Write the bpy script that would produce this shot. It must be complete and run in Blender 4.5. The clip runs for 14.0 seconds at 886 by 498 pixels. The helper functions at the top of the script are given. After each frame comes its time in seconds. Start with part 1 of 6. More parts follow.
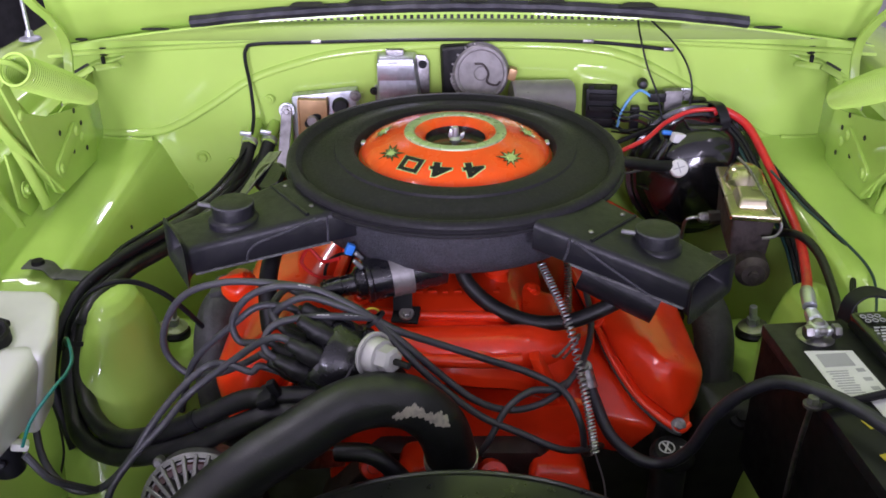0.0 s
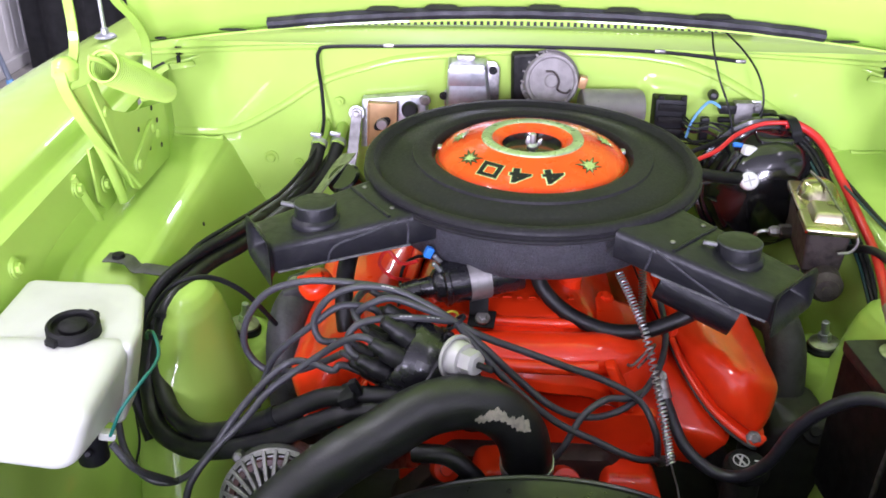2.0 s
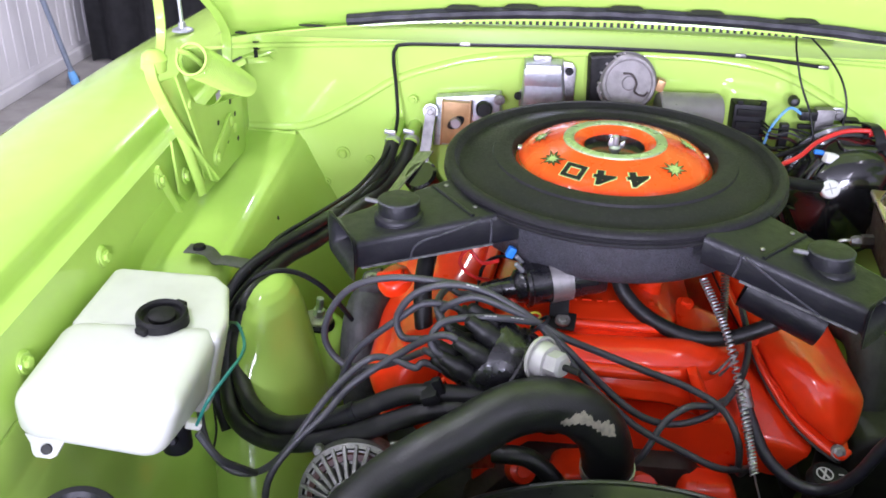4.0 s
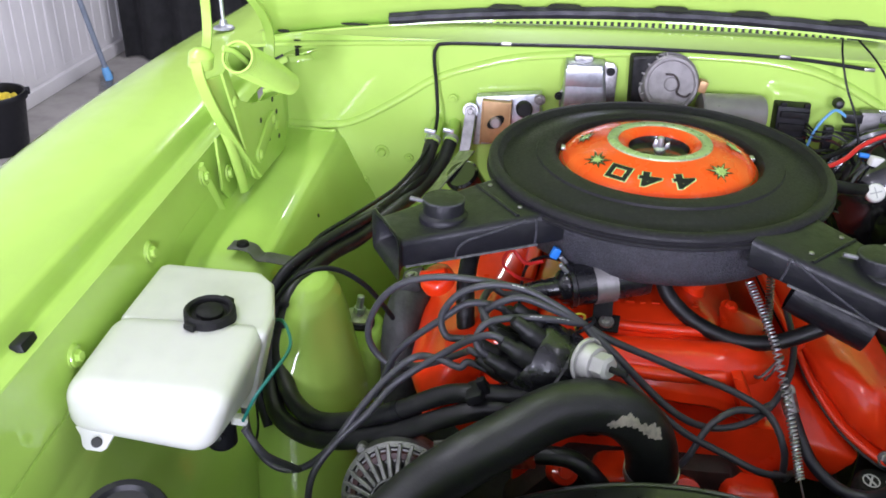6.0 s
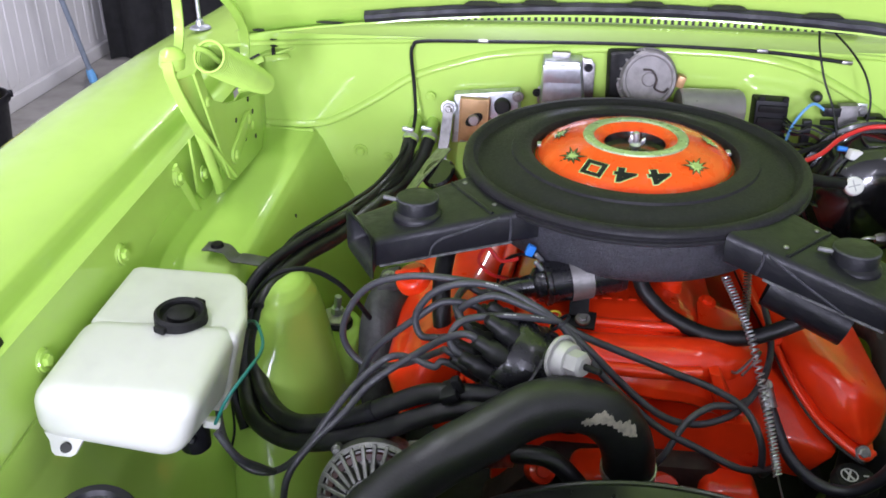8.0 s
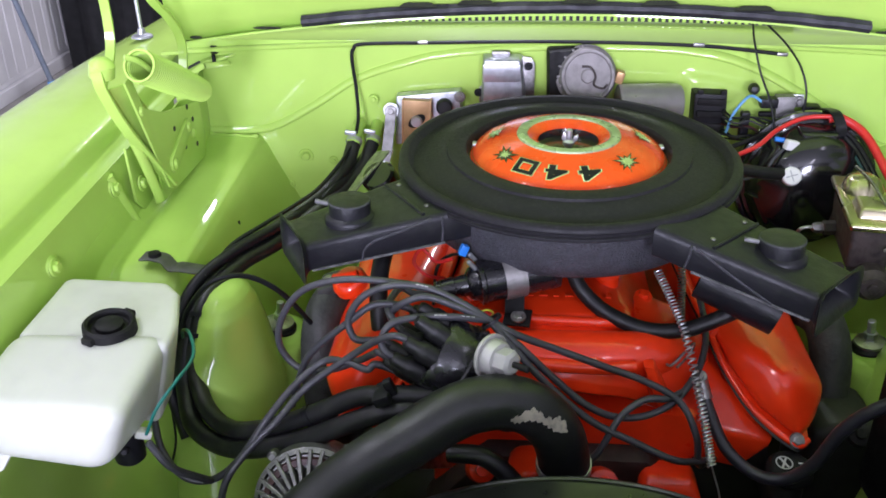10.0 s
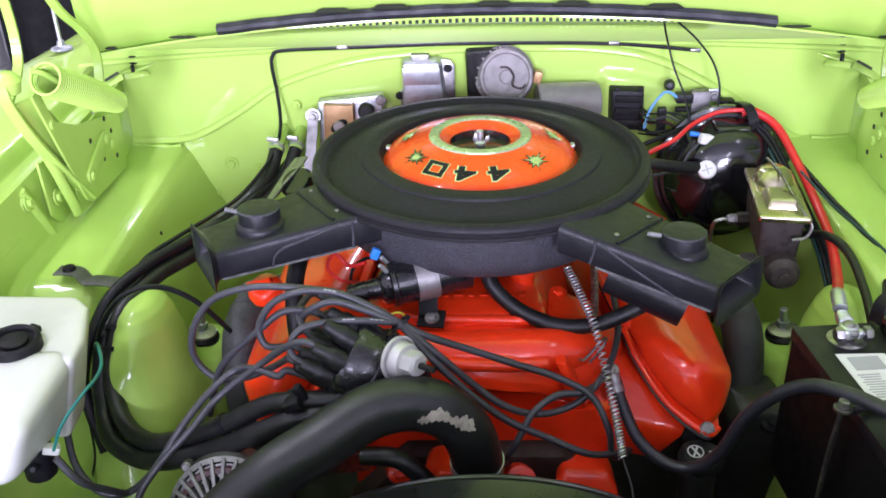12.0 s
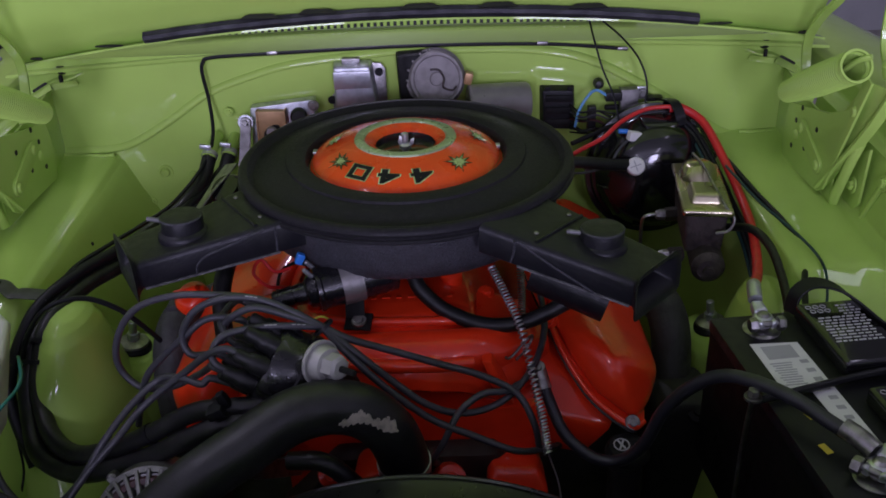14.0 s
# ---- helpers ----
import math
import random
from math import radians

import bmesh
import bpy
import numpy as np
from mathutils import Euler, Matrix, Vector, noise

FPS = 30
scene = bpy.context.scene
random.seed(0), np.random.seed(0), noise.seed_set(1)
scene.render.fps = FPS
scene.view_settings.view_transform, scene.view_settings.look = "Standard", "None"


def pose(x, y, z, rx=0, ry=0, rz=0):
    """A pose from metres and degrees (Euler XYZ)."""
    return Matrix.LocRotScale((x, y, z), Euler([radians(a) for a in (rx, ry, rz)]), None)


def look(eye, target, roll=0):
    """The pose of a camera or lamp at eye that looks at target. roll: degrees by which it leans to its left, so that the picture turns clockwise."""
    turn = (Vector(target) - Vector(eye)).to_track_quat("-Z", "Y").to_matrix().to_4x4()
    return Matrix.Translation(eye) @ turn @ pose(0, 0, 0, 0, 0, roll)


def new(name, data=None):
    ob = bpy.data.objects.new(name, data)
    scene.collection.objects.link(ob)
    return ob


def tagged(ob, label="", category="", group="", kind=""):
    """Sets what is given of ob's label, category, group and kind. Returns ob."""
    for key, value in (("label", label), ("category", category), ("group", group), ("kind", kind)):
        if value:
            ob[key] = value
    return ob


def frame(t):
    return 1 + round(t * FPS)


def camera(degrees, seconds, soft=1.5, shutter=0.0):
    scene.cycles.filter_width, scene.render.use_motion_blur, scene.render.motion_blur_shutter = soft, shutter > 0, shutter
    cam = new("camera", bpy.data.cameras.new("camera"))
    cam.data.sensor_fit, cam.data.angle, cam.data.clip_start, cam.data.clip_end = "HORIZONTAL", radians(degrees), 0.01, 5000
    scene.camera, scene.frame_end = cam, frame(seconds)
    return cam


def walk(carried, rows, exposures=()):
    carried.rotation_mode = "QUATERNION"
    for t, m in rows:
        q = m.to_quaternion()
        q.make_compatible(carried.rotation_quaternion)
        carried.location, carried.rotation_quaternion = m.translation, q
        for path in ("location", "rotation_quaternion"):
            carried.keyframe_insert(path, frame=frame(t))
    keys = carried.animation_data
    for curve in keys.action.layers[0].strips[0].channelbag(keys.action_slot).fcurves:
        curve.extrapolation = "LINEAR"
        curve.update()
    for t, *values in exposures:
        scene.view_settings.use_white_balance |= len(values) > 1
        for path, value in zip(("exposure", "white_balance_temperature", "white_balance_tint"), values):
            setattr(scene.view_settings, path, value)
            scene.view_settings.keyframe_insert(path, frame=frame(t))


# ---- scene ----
cam = camera(52.4, 14.0, soft=1.7)
# seconds, eye, yaw to the left, pitch up, roll
PATH = [
    (0, 0.0084, -0.0129, 1.4046, 0.461, -28.100, -0.267),
    (0.5, -0.0021, -0.0124, 1.4050, 0.416, -28.096, 0.047),
    (1, -0.0163, -0.0163, 1.4063, 0.604, -27.972, 0.395),
    (1.5, -0.0378, -0.0194, 1.4068, 1.309, -27.841, 0.606),
    (2, -0.0548, -0.0211, 1.4062, 2.425, -27.737, 0.545),
    (2.5, -0.0681, -0.0217, 1.4052, 3.247, -27.669, 0.586),
    (3, -0.0848, -0.0214, 1.4050, 3.902, -27.682, 0.736),
    (3.5, -0.0970, -0.0191, 1.4028, 4.618, -27.711, 0.817),
    (4, -0.1088, -0.0223, 1.4029, 5.182, -27.749, 0.905),
    (4.6, -0.1202, -0.0234, 1.4027, 5.810, -27.783, 0.958),
    (5.25, -0.1303, -0.0250, 1.4034, 6.421, -27.824, 0.950),
    (5.9, -0.1351, -0.0251, 1.4040, 6.802, -27.864, 0.876),
    (6.5, -0.1319, -0.0222, 1.4032, 6.809, -27.896, 0.749),
    (7, -0.1278, -0.0188, 1.4018, 6.575, -27.925, 0.695),
    (7.5, -0.1212, -0.0177, 1.4011, 6.474, -27.935, 0.553),
    (8.1, -0.1112, -0.0147, 1.3999, 6.283, -27.937, 0.320),
    (8.75, -0.0942, -0.0116, 1.3992, 6.031, -27.908, -0.097),
    (9.4, -0.0737, -0.0099, 1.3995, 5.622, -27.878, -0.533),
    (10, -0.0541, -0.0106, 1.4011, 5.011, -27.878, -0.816),
    (10.5, -0.0372, -0.0114, 1.4029, 4.352, -27.947, -0.983),
    (11, -0.0222, -0.0142, 1.4050, 3.755, -27.913, -1.121),
    (11.5, -0.0034, -0.0138, 1.4050, 3.320, -27.846, -1.444),
    (12, 0.0145, -0.0126, 1.4044, 2.626, -27.818, -1.658),
    (12.5, 0.0267, -0.0135, 1.4051, 1.979, -27.831, -1.707),
    (13, 0.0401, -0.0137, 1.4045, 1.391, -27.791, -1.821),
    (13.5, 0.0542, -0.0149, 1.4056, 0.907, -27.827, -1.992),
    (14, 0.0697, -0.0177, 1.4066, 0.384, -27.798, -2.228),
]

def aim(x, y, z, yaw, pitch, roll):
    a, b = radians(yaw), radians(pitch)
    way = Vector((-math.sin(a) * math.cos(b), math.cos(a) * math.cos(b), math.sin(b)))
    return look((x, y, z), Vector((x, y, z)) + way, roll)


walk(cam, [(t, aim(*row)) for t, *row in PATH],
     exposures=[(0.0, -0.80, 6300, 27), (0.5, -0.20, 6300, 26), (1.0, -0.14, 6300, 24), (3.0, -0.10, 6300, 20), (4.0, -0.13, 6200, 18), (6.5, -0.46, 6300, 13), (7.5, -0.46, 6300, 13), (10.5, -0.57, 6200, 16), (11.5, -0.56, 6200, 18), (12.0, -0.20, 6100, 22), (13.0, -0.14, 6100, 22), (13.5, -0.88, 6050, 25), (14.0, -2.13, 5900, 33)])

# ---- light ----
world = bpy.data.worlds.new("world")
world.use_nodes = True
scene.world = world
world.node_tree.nodes["Background"].inputs["Color"].default_value = (0.9, 0.95, 1.0, 1)
world.node_tree.nodes["Background"].inputs["Strength"].default_value = 0.3


def area(name, place, target, w, h, watts, color=(1, 1, 1)):
    data = bpy.data.lights.new(name, "AREA")
    data.shape, data.size, data.size_y, data.energy, data.color = "RECTANGLE", w, h, watts, color
    ob = new(name, data)
    ob.matrix_world = look(place, target)
    return ob


# Overhead strips, out of view; the last is added to brighten the wall
STRIPS = [(-1.25, 0.9), (1.25, 0.9), (-1.15, -2.4), (1.15, -2.4), (-0.3, 3.2)]
for sx, sy in STRIPS:
    area("strip_light", (sx, sy, 2.70), (sx, sy, 0), 0.10, 1.5, 90 if sy > 2 else (30 if sx < 0 else 7) if sy > 0 else 12, (0.99, 0.98, 1.10))
# Two tall panels added as frontal key light; their source is unseen
for sx in (-1.05, 1.05):
    area("front_panel_light", (sx, -3.85, 1.50), (0, 1, 1.15), 0.8, 1.9, 285, (0.97, 0.97, 1.22))


# ---- materials ----
def mat(name, color, rough=0.5, metal=0.0, var=0.12, scale=40, bump=0.0, bscale=300, coat=0.0, coat_rough=0.03, sss=0.0, spec=0.5, dust=0.0, dust_color=(0.5, 0.48, 0.42)):
    m = bpy.data.materials.new(name)
    m.use_nodes = True
    nt = m.node_tree
    b = nt.nodes["Principled BSDF"]
    tc = nt.nodes.new("ShaderNodeTexCoord")

    def noise_tex(s, detail=4):
        n = nt.nodes.new("ShaderNodeTexNoise")
        n.inputs["Scale"].default_value, n.inputs["Detail"].default_value = s, detail
        nt.links.new(tc.outputs["Object"], n.inputs["Vector"])
        return n.outputs["Fac"]

    def mix(fac, a, c, blend="MIX"):
        x = nt.nodes.new("ShaderNodeMix")
        x.data_type, x.blend_type = "RGBA", blend
        for sock, v in ((x.inputs[0], fac), (x.inputs[6], a), (x.inputs[7], c)):
            if hasattr(v, "is_linked"):
                nt.links.new(v, sock)
            else:
                sock.default_value = v
        return x.outputs[2]

    def ramp(fac, lo, hi, a=0.0, c=1.0):
        r = nt.nodes.new("ShaderNodeMapRange")
        r.inputs[1].default_value, r.inputs[2].default_value, r.inputs[3].default_value, r.inputs[4].default_value = lo, hi, a, c
        nt.links.new(fac, r.inputs[0])
        return r.outputs[0]

    c1 = (*color, 1)
    c2 = tuple(min(1, v * (1 - 2 * var)) for v in color) + (1,)
    big, fine = noise_tex(scale * 0.2, 3), noise_tex(scale, 6)
    col = mix(ramp(big, 0.35, 0.65), c1, mix(0.5, c1, c2))
    col = mix(ramp(fine, 0.45, 0.75), col, c2)
    if dust:
        col = mix(ramp(noise_tex(scale * 0.55, 8), 0.5, 0.8, 0, dust), col, (*dust_color, 1))
    nt.links.new(col, b.inputs["Base Color"])
    nt.links.new(ramp(fine, 0.3, 0.75, max(0, rough - 0.07), min(1, rough + 0.12)), b.inputs["Roughness"])
    b.inputs["Metallic"].default_value = metal
    b.inputs["Coat Weight"].default_value, b.inputs["Coat Roughness"].default_value = coat, coat_rough
    b.inputs["Specular IOR Level"].default_value = spec
    if sss:
        b.inputs["Subsurface Weight"].default_value = sss
        b.inputs["Subsurface Radius"].default_value, b.inputs["Subsurface Scale"].default_value = (1, 1, 0.8), 0.02
    if bump:
        bp = nt.nodes.new("ShaderNodeBump")
        bp.inputs["Strength"].default_value, bp.inputs["Distance"].default_value = bump, 0.002
        nt.links.new(noise_tex(bscale, 3), bp.inputs["Height"])
        nt.links.new(bp.outputs["Normal"], b.inputs["Normal"])
    return m


GREEN = mat("lime_paint", (0.418, 0.625, 0.120), 0.42, var=0.03, scale=14, bump=0.08, bscale=38, coat=0.8, coat_rough=0.03, spec=0.15)
ORANGE = mat("orange_engine_paint", (0.90, 0.042, 0.005), 0.34, var=0.08, scale=22, bump=0.40, bscale=26, coat=0.70, coat_rough=0.04, spec=0.3)
ORANGE_DECAL = mat("orange_lid_paint", (0.82, 0.068, 0.006), 0.25, var=0.05, scale=30, coat=0.35, spec=0.3)
CRACKLE = mat("black_crackle", (0.048, 0.048, 0.058), 0.5, var=0.3, scale=300, bump=1.0, bscale=430)
SNORKEL = mat("snorkel_black", (0.0105, 0.0105, 0.0135), 0.40, var=0.15, scale=90, bump=0.18, bscale=330, spec=0.34, dust=0.015)
# Dark brown that puts the shade of the low engine front into colour
SHADED_IRON = mat("shade_toned_iron", (0.030, 0.012, 0.009), 0.55, var=0.4, scale=40, bump=0.5, bscale=120)
LID = mat("lid_black", (0.0185, 0.0178, 0.0200), 0.42, var=0.12, scale=300, bump=0.03, bscale=300, spec=0.12, dust=0.02)
WORN = mat("worn_edge", (0.16, 0.16, 0.16), 0.45, var=0.4, scale=120)
BLACK_SATIN = mat("black_satin", (0.0085, 0.0087, 0.0105), 0.42, var=0.08, scale=60, bump=0.05, bscale=200, spec=0.28)
BLACK_GLOSS = mat("black_gloss", (0.010, 0.010, 0.011), 0.16, var=0.2, scale=60, coat=0.5)
BLACK_DULL = mat("black_dull", (0.010, 0.010, 0.010), 0.6, var=0.3, scale=80, bump=0.2, dust=0.03, spec=0.2)
RUBBER = mat("rubber", (0.009, 0.0092, 0.010), 0.42, var=0.25, scale=60, bump=0.15, bscale=250, dust=0.04, spec=0.4)
HOSE = mat("hose_rubber", (0.009, 0.0095, 0.010), 0.42, var=0.2, scale=50, bump=0.2, bscale=400, spec=0.55)
WIRE = mat("plug_wire_silicone", (0.048, 0.048, 0.055), 0.42, var=0.15, scale=90)
SEAL = mat("seal_rubber", (0.020, 0.019, 0.027), 0.6, var=0.3, scale=50, bump=0.4, bscale=160, dust=0.06)
WHITE_TANK = mat("white_plastic", (0.58, 0.585, 0.52), 0.38, var=0.04, scale=30, sss=0.25)
ZINC = mat("zinc", (0.62, 0.64, 0.67), 0.36, 0.85, var=0.2, scale=70, bump=0.1)
STEEL = mat("steel", (0.40, 0.39, 0.38), 0.40, 1.0, var=0.3, scale=90, bump=0.15, dust=0.15, dust_color=(0.25, 0.2, 0.15))
ALU = mat("cast_aluminium", (0.26, 0.26, 0.25), 0.5, 0.9, var=0.25, scale=80, bump=0.5, bscale=260, dust=0.2)
GREY_CAST = mat("grey_cast", (0.30, 0.29, 0.28), 0.5, 0.7, var=0.2, scale=90, bump=0.3, bscale=240)
BRACKET = mat("bracket_steel", (0.10, 0.10, 0.095), 0.5, 0.4, var=0.2, scale=60)
SILVER = mat("silver_paint", (0.46, 0.455, 0.43), 0.42, 0.25, var=0.08, scale=60, bump=0.08)
COIL_BLACK = mat("coil_black", (0.009, 0.009, 0.011), 0.24, var=0.1, scale=60, spec=0.5, coat=0.25)
CABLE = mat("dark_cable", (0.022, 0.022, 0.029), 0.38, var=0.2, scale=70)
GOLD = mat("gold_cadmium", (0.62, 0.56, 0.38), 0.25, 1.0, var=0.15, scale=18)
IRON = mat("cast_iron", (0.075, 0.06, 0.055), 0.6, 0.3, var=0.35, scale=70, bump=0.6, bscale=220)
MANIFOLD = mat("exhaust_cast", (0.065, 0.066, 0.064), 0.65, 0.3, var=0.25, scale=50, bump=0.5, bscale=200)
RED_CABLE = mat("red_cable", (0.62, 0.022, 0.020), 0.38, var=0.1, scale=60)
PAPER = mat("white_label", (0.74, 0.74, 0.72), 0.5, var=0.05, scale=60)
GREY_PRINT = mat("grey_print", (0.40, 0.40, 0.41), 0.6, var=0.1)
PALE_FOIL = mat("pale_foil", (0.40, 0.50, 0.30), 0.28, 0.5, var=0.12, scale=40)
BOOSTER = mat("booster_black", (0.008, 0.008, 0.009), 0.16, var=0.15, scale=40, coat=0.6)
SHROUD = mat("shroud_black", (0.010, 0.012, 0.010), 0.32, var=0.15, scale=50, spec=0.8)
WIPER = mat("wiper_cast", (0.26, 0.245, 0.235), 0.6, 0.25, var=0.15, scale=70, bump=0.3, bscale=200)
MOTOR = mat("motor_shell", (0.30, 0.285, 0.275), 0.34, 0.35, var=0.1, scale=50)
CASE = mat("battery_black", (0.005, 0.005, 0.005), 0.55, var=0.2, scale=60, bump=0.1, spec=0.12)
LIME_METAL = mat("lime_foil", (0.50, 0.62, 0.28), 0.25, 0.5, var=0.12, scale=40)
PHENOLIC = mat("tan_plate", (0.50, 0.30, 0.14), 0.35, 0.35, var=0.15, scale=50)
BLUE = mat("blue_plastic", (0.03, 0.22, 0.72), 0.4)
POLE = mat("pole_blue_grey", (0.24, 0.28, 0.34), 0.4, 0.3, var=0.1, scale=30)
LIGHT_BLUE = mat("light_blue_wire", (0.16, 0.42, 0.75), 0.45)
DARK_TEAL = mat("dark_teal_wire", (0.010, 0.045, 0.045), 0.45)
TEAL = mat("teal_wire", (0.01, 0.16, 0.12), 0.45)
YELLOW = mat("yellow_plastic", (0.75, 0.60, 0.05), 0.5)
WHITE = mat("white_plastic_hard", (0.75, 0.75, 0.72), 0.4, var=0.05)
COPPER = mat("red_winding", (0.05, 0.008, 0.007), 0.4, var=0.3, scale=150)
TAPE = mat("torn_tape", (0.72, 0.66, 0.56), 0.7, var=0.2, scale=180, bump=0.5)
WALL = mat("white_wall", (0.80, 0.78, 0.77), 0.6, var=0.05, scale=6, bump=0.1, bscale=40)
# Greys of the closing walls and ceiling, set to limit bounced fill
DIM_WALL = mat("low_bounce_wall", (0.42, 0.42, 0.42), 0.8, var=0.1, scale=6, bump=0.2, bscale=40)
CEIL = mat("ceiling_paint", (0.42, 0.42, 0.42), 0.8, var=0.03, scale=5)
CONCRETE = mat("concrete", (0.38, 0.36, 0.335), 0.7, var=0.15, scale=8, bump=0.3, bscale=60)
CURTAIN = mat("black_cloth", (0.012, 0.012, 0.013), 0.9, var=0.2, scale=20)
PRINT = mat("white_print", (0.50, 0.50, 0.50), 0.5, var=0.05)
# Near black: low parts and gasket, plus shade painted into openings
NEAR_BLACK = mat("near_black", (0.02, 0.02, 0.018), 0.6, var=0.3, scale=30)


# ---- mesh helpers ----
def part(name, bm, material, parent=None, label="", smooth=38, m=None):
    """One mesh object; its mesh is in world metres unless a pose m is given."""
    bmesh.ops.recalc_face_normals(bm, faces=bm.faces)
    me = bpy.data.meshes.new(name)
    bm.to_mesh(me)
    bm.free()
    me.materials.append(material)
    if smooth:
        me.shade_smooth()
        me.set_sharp_from_angle(angle=radians(smooth))
    return link(name, me, parent, label, m)


def link(name, me, parent=None, label="", m=None):
    ob = new(name, me)
    if parent is not None:
        ob.parent = parent
        ob.matrix_parent_inverse = world_of(parent).inverted()
    if m is not None:
        ob.matrix_basis = m
    if label:
        tagged(ob, label)
    return ob


def world_of(ob):
    m = ob.matrix_basis
    if ob.parent:
        m = world_of(ob.parent) @ ob.matrix_parent_inverse @ m
    return m


def thing(name, base, label, category, group="", kind=""):
    ob = new(name)
    ob.location = base
    ob.empty_display_size = 0.02
    return tagged(ob, label, category, group, kind)


def merge(*bms):
    out = bms[0]
    for other in bms[1:]:
        me = bpy.data.meshes.new("tmp")
        other.to_mesh(me)
        out.from_mesh(me)
        bpy.data.meshes.remove(me)
        other.free()
    return out


def bevelled(bm, width, segs=2, angle=25):
    if width > 0:
        edges = [e for e in bm.edges if len(e.link_faces) == 2 and e.calc_face_angle(0) > radians(angle)]
        bmesh.ops.bevel(bm, geom=edges, offset=width, segments=segs, profile=0.6, affect="EDGES", clamp_overlap=True)
    return bm


def box(size, m=Matrix(), bev=0.002, segs=2):
    bm = bmesh.new()
    bmesh.ops.create_cube(bm, size=1.0, matrix=Matrix.Diagonal((*size, 1)))
    bevelled(bm, bev, segs)
    bm.transform(m)
    return bm


def hull(points, bev=0.004, segs=2):
    bm = bmesh.new()
    for p in points:
        bm.verts.new(p)
    res = bmesh.ops.convex_hull(bm, input=bm.verts)
    bmesh.ops.delete(bm, geom=list({g for g in res["geom_interior"] + res["geom_unused"] if isinstance(g, bmesh.types.BMVert)}), context="VERTS")
    bmesh.ops.dissolve_limit(bm, angle_limit=radians(2), verts=bm.verts, edges=bm.edges)
    return bevelled(bm, bev, segs)


def to_axis(place, axis, spin=0):
    """A pose whose z runs along axis."""
    q = Vector(axis).to_track_quat("Z", "Y")
    return Matrix.Translation(place) @ q.to_matrix().to_4x4() @ Matrix.Rotation(radians(spin), 4, "Z")


def lathe(profile, m=Matrix(), n=48, close=False):
    """Turn a profile of (radius, height) round z."""
    bm = bmesh.new()
    rings = []
    for r, z in profile:
        if r < 1e-6:
            rings.append([bm.verts.new((0, 0, z))])
        else:
            rings.append([bm.verts.new((r * math.cos(2 * math.pi * k / n), r * math.sin(2 * math.pi * k / n), z)) for k in range(n)])
    pairs = list(zip(rings, rings[1:])) + ([(rings[-1], rings[0])] if close else [])
    for a, b in pairs:
        for k in range(n):
            v = [a[k % len(a)], a[(k + 1) % len(a)], b[(k + 1) % len(b)], b[k % len(b)]]
            u = list(dict.fromkeys(v))
            if len(u) > 2:
                bm.faces.new(u)
    bm.transform(m)
    return bm


def cyl(r, h, m=Matrix(), n=24, bev=0.001):
    b = min(bev, r * 0.4, h * 0.4)
    return lathe([(0, 0), (r - b, 0), (r, b), (r, h - b), (r - b, h), (0, h)], m, n)


def smooth_line(pts, steps=8):
    """A Catmull-Rom line through the points."""
    p = [Vector(q) for q in pts]
    p = [p[0] * 2 - p[1]] + p + [p[-1] * 2 - p[-2]]
    out = []
    for i in range(1, len(p) - 2):
        a, b, c, d = p[i - 1], p[i], p[i + 1], p[i + 2]
        for k in range(steps):
            t = k / steps
            out.append(0.5 * ((2 * b) + (c - a) * t + (2 * a - 5 * b + 4 * c - d) * t * t + (3 * b - a - 3 * c + d) * t ** 3))
    out.append(p[-2])
    return out


def tube(pts, r, n=10, steps=8, raw=False, radii=None, flat=1.0):
    line = [Vector(q) for q in pts] if raw else smooth_line(pts, steps)
    bm = bmesh.new()
    tan = [(line[min(i + 1, len(line) - 1)] - line[max(i - 1, 0)]).normalized() for i in range(len(line))]
    side = tan[0].orthogonal().normalized()
    rings = []
    for i, (p, t) in enumerate(zip(line, tan)):
        side = (side - t * side.dot(t)).normalized()
        up = t.cross(side)
        rr = r if radii is None else radii(i / (len(line) - 1))
        rings.append([bm.verts.new(p + rr * (math.cos(2 * math.pi * k / n) * side + flat * math.sin(2 * math.pi * k / n) * up)) for k in range(n)])
    for a, b in zip(rings, rings[1:]):
        for k in range(n):
            bm.faces.new((a[k], a[(k + 1) % n], b[(k + 1) % n], b[k]))
    bm.faces.new(rings[0][::-1])
    bm.faces.new(rings[-1])
    return bm


def coil(pts, radius, wire, turns, n=6, per=12, swell=None):
    line = smooth_line(pts, 12)
    total, out = len(line) - 1, []
    t0 = (line[-1] - line[0]).normalized()
    s = t0.orthogonal().normalized()
    u = t0.cross(s)
    for k in range(turns * per + 1):
        f = k / (turns * per)
        i = min(int(f * total), total - 1)
        p = line[i].lerp(line[i + 1], f * total - i)
        a = 2 * math.pi * turns * f
        out.append(p + radius * (swell(f) if swell else 1.0) * (math.cos(a) * s + math.sin(a) * u))
    return tube(out, wire, n, raw=True)


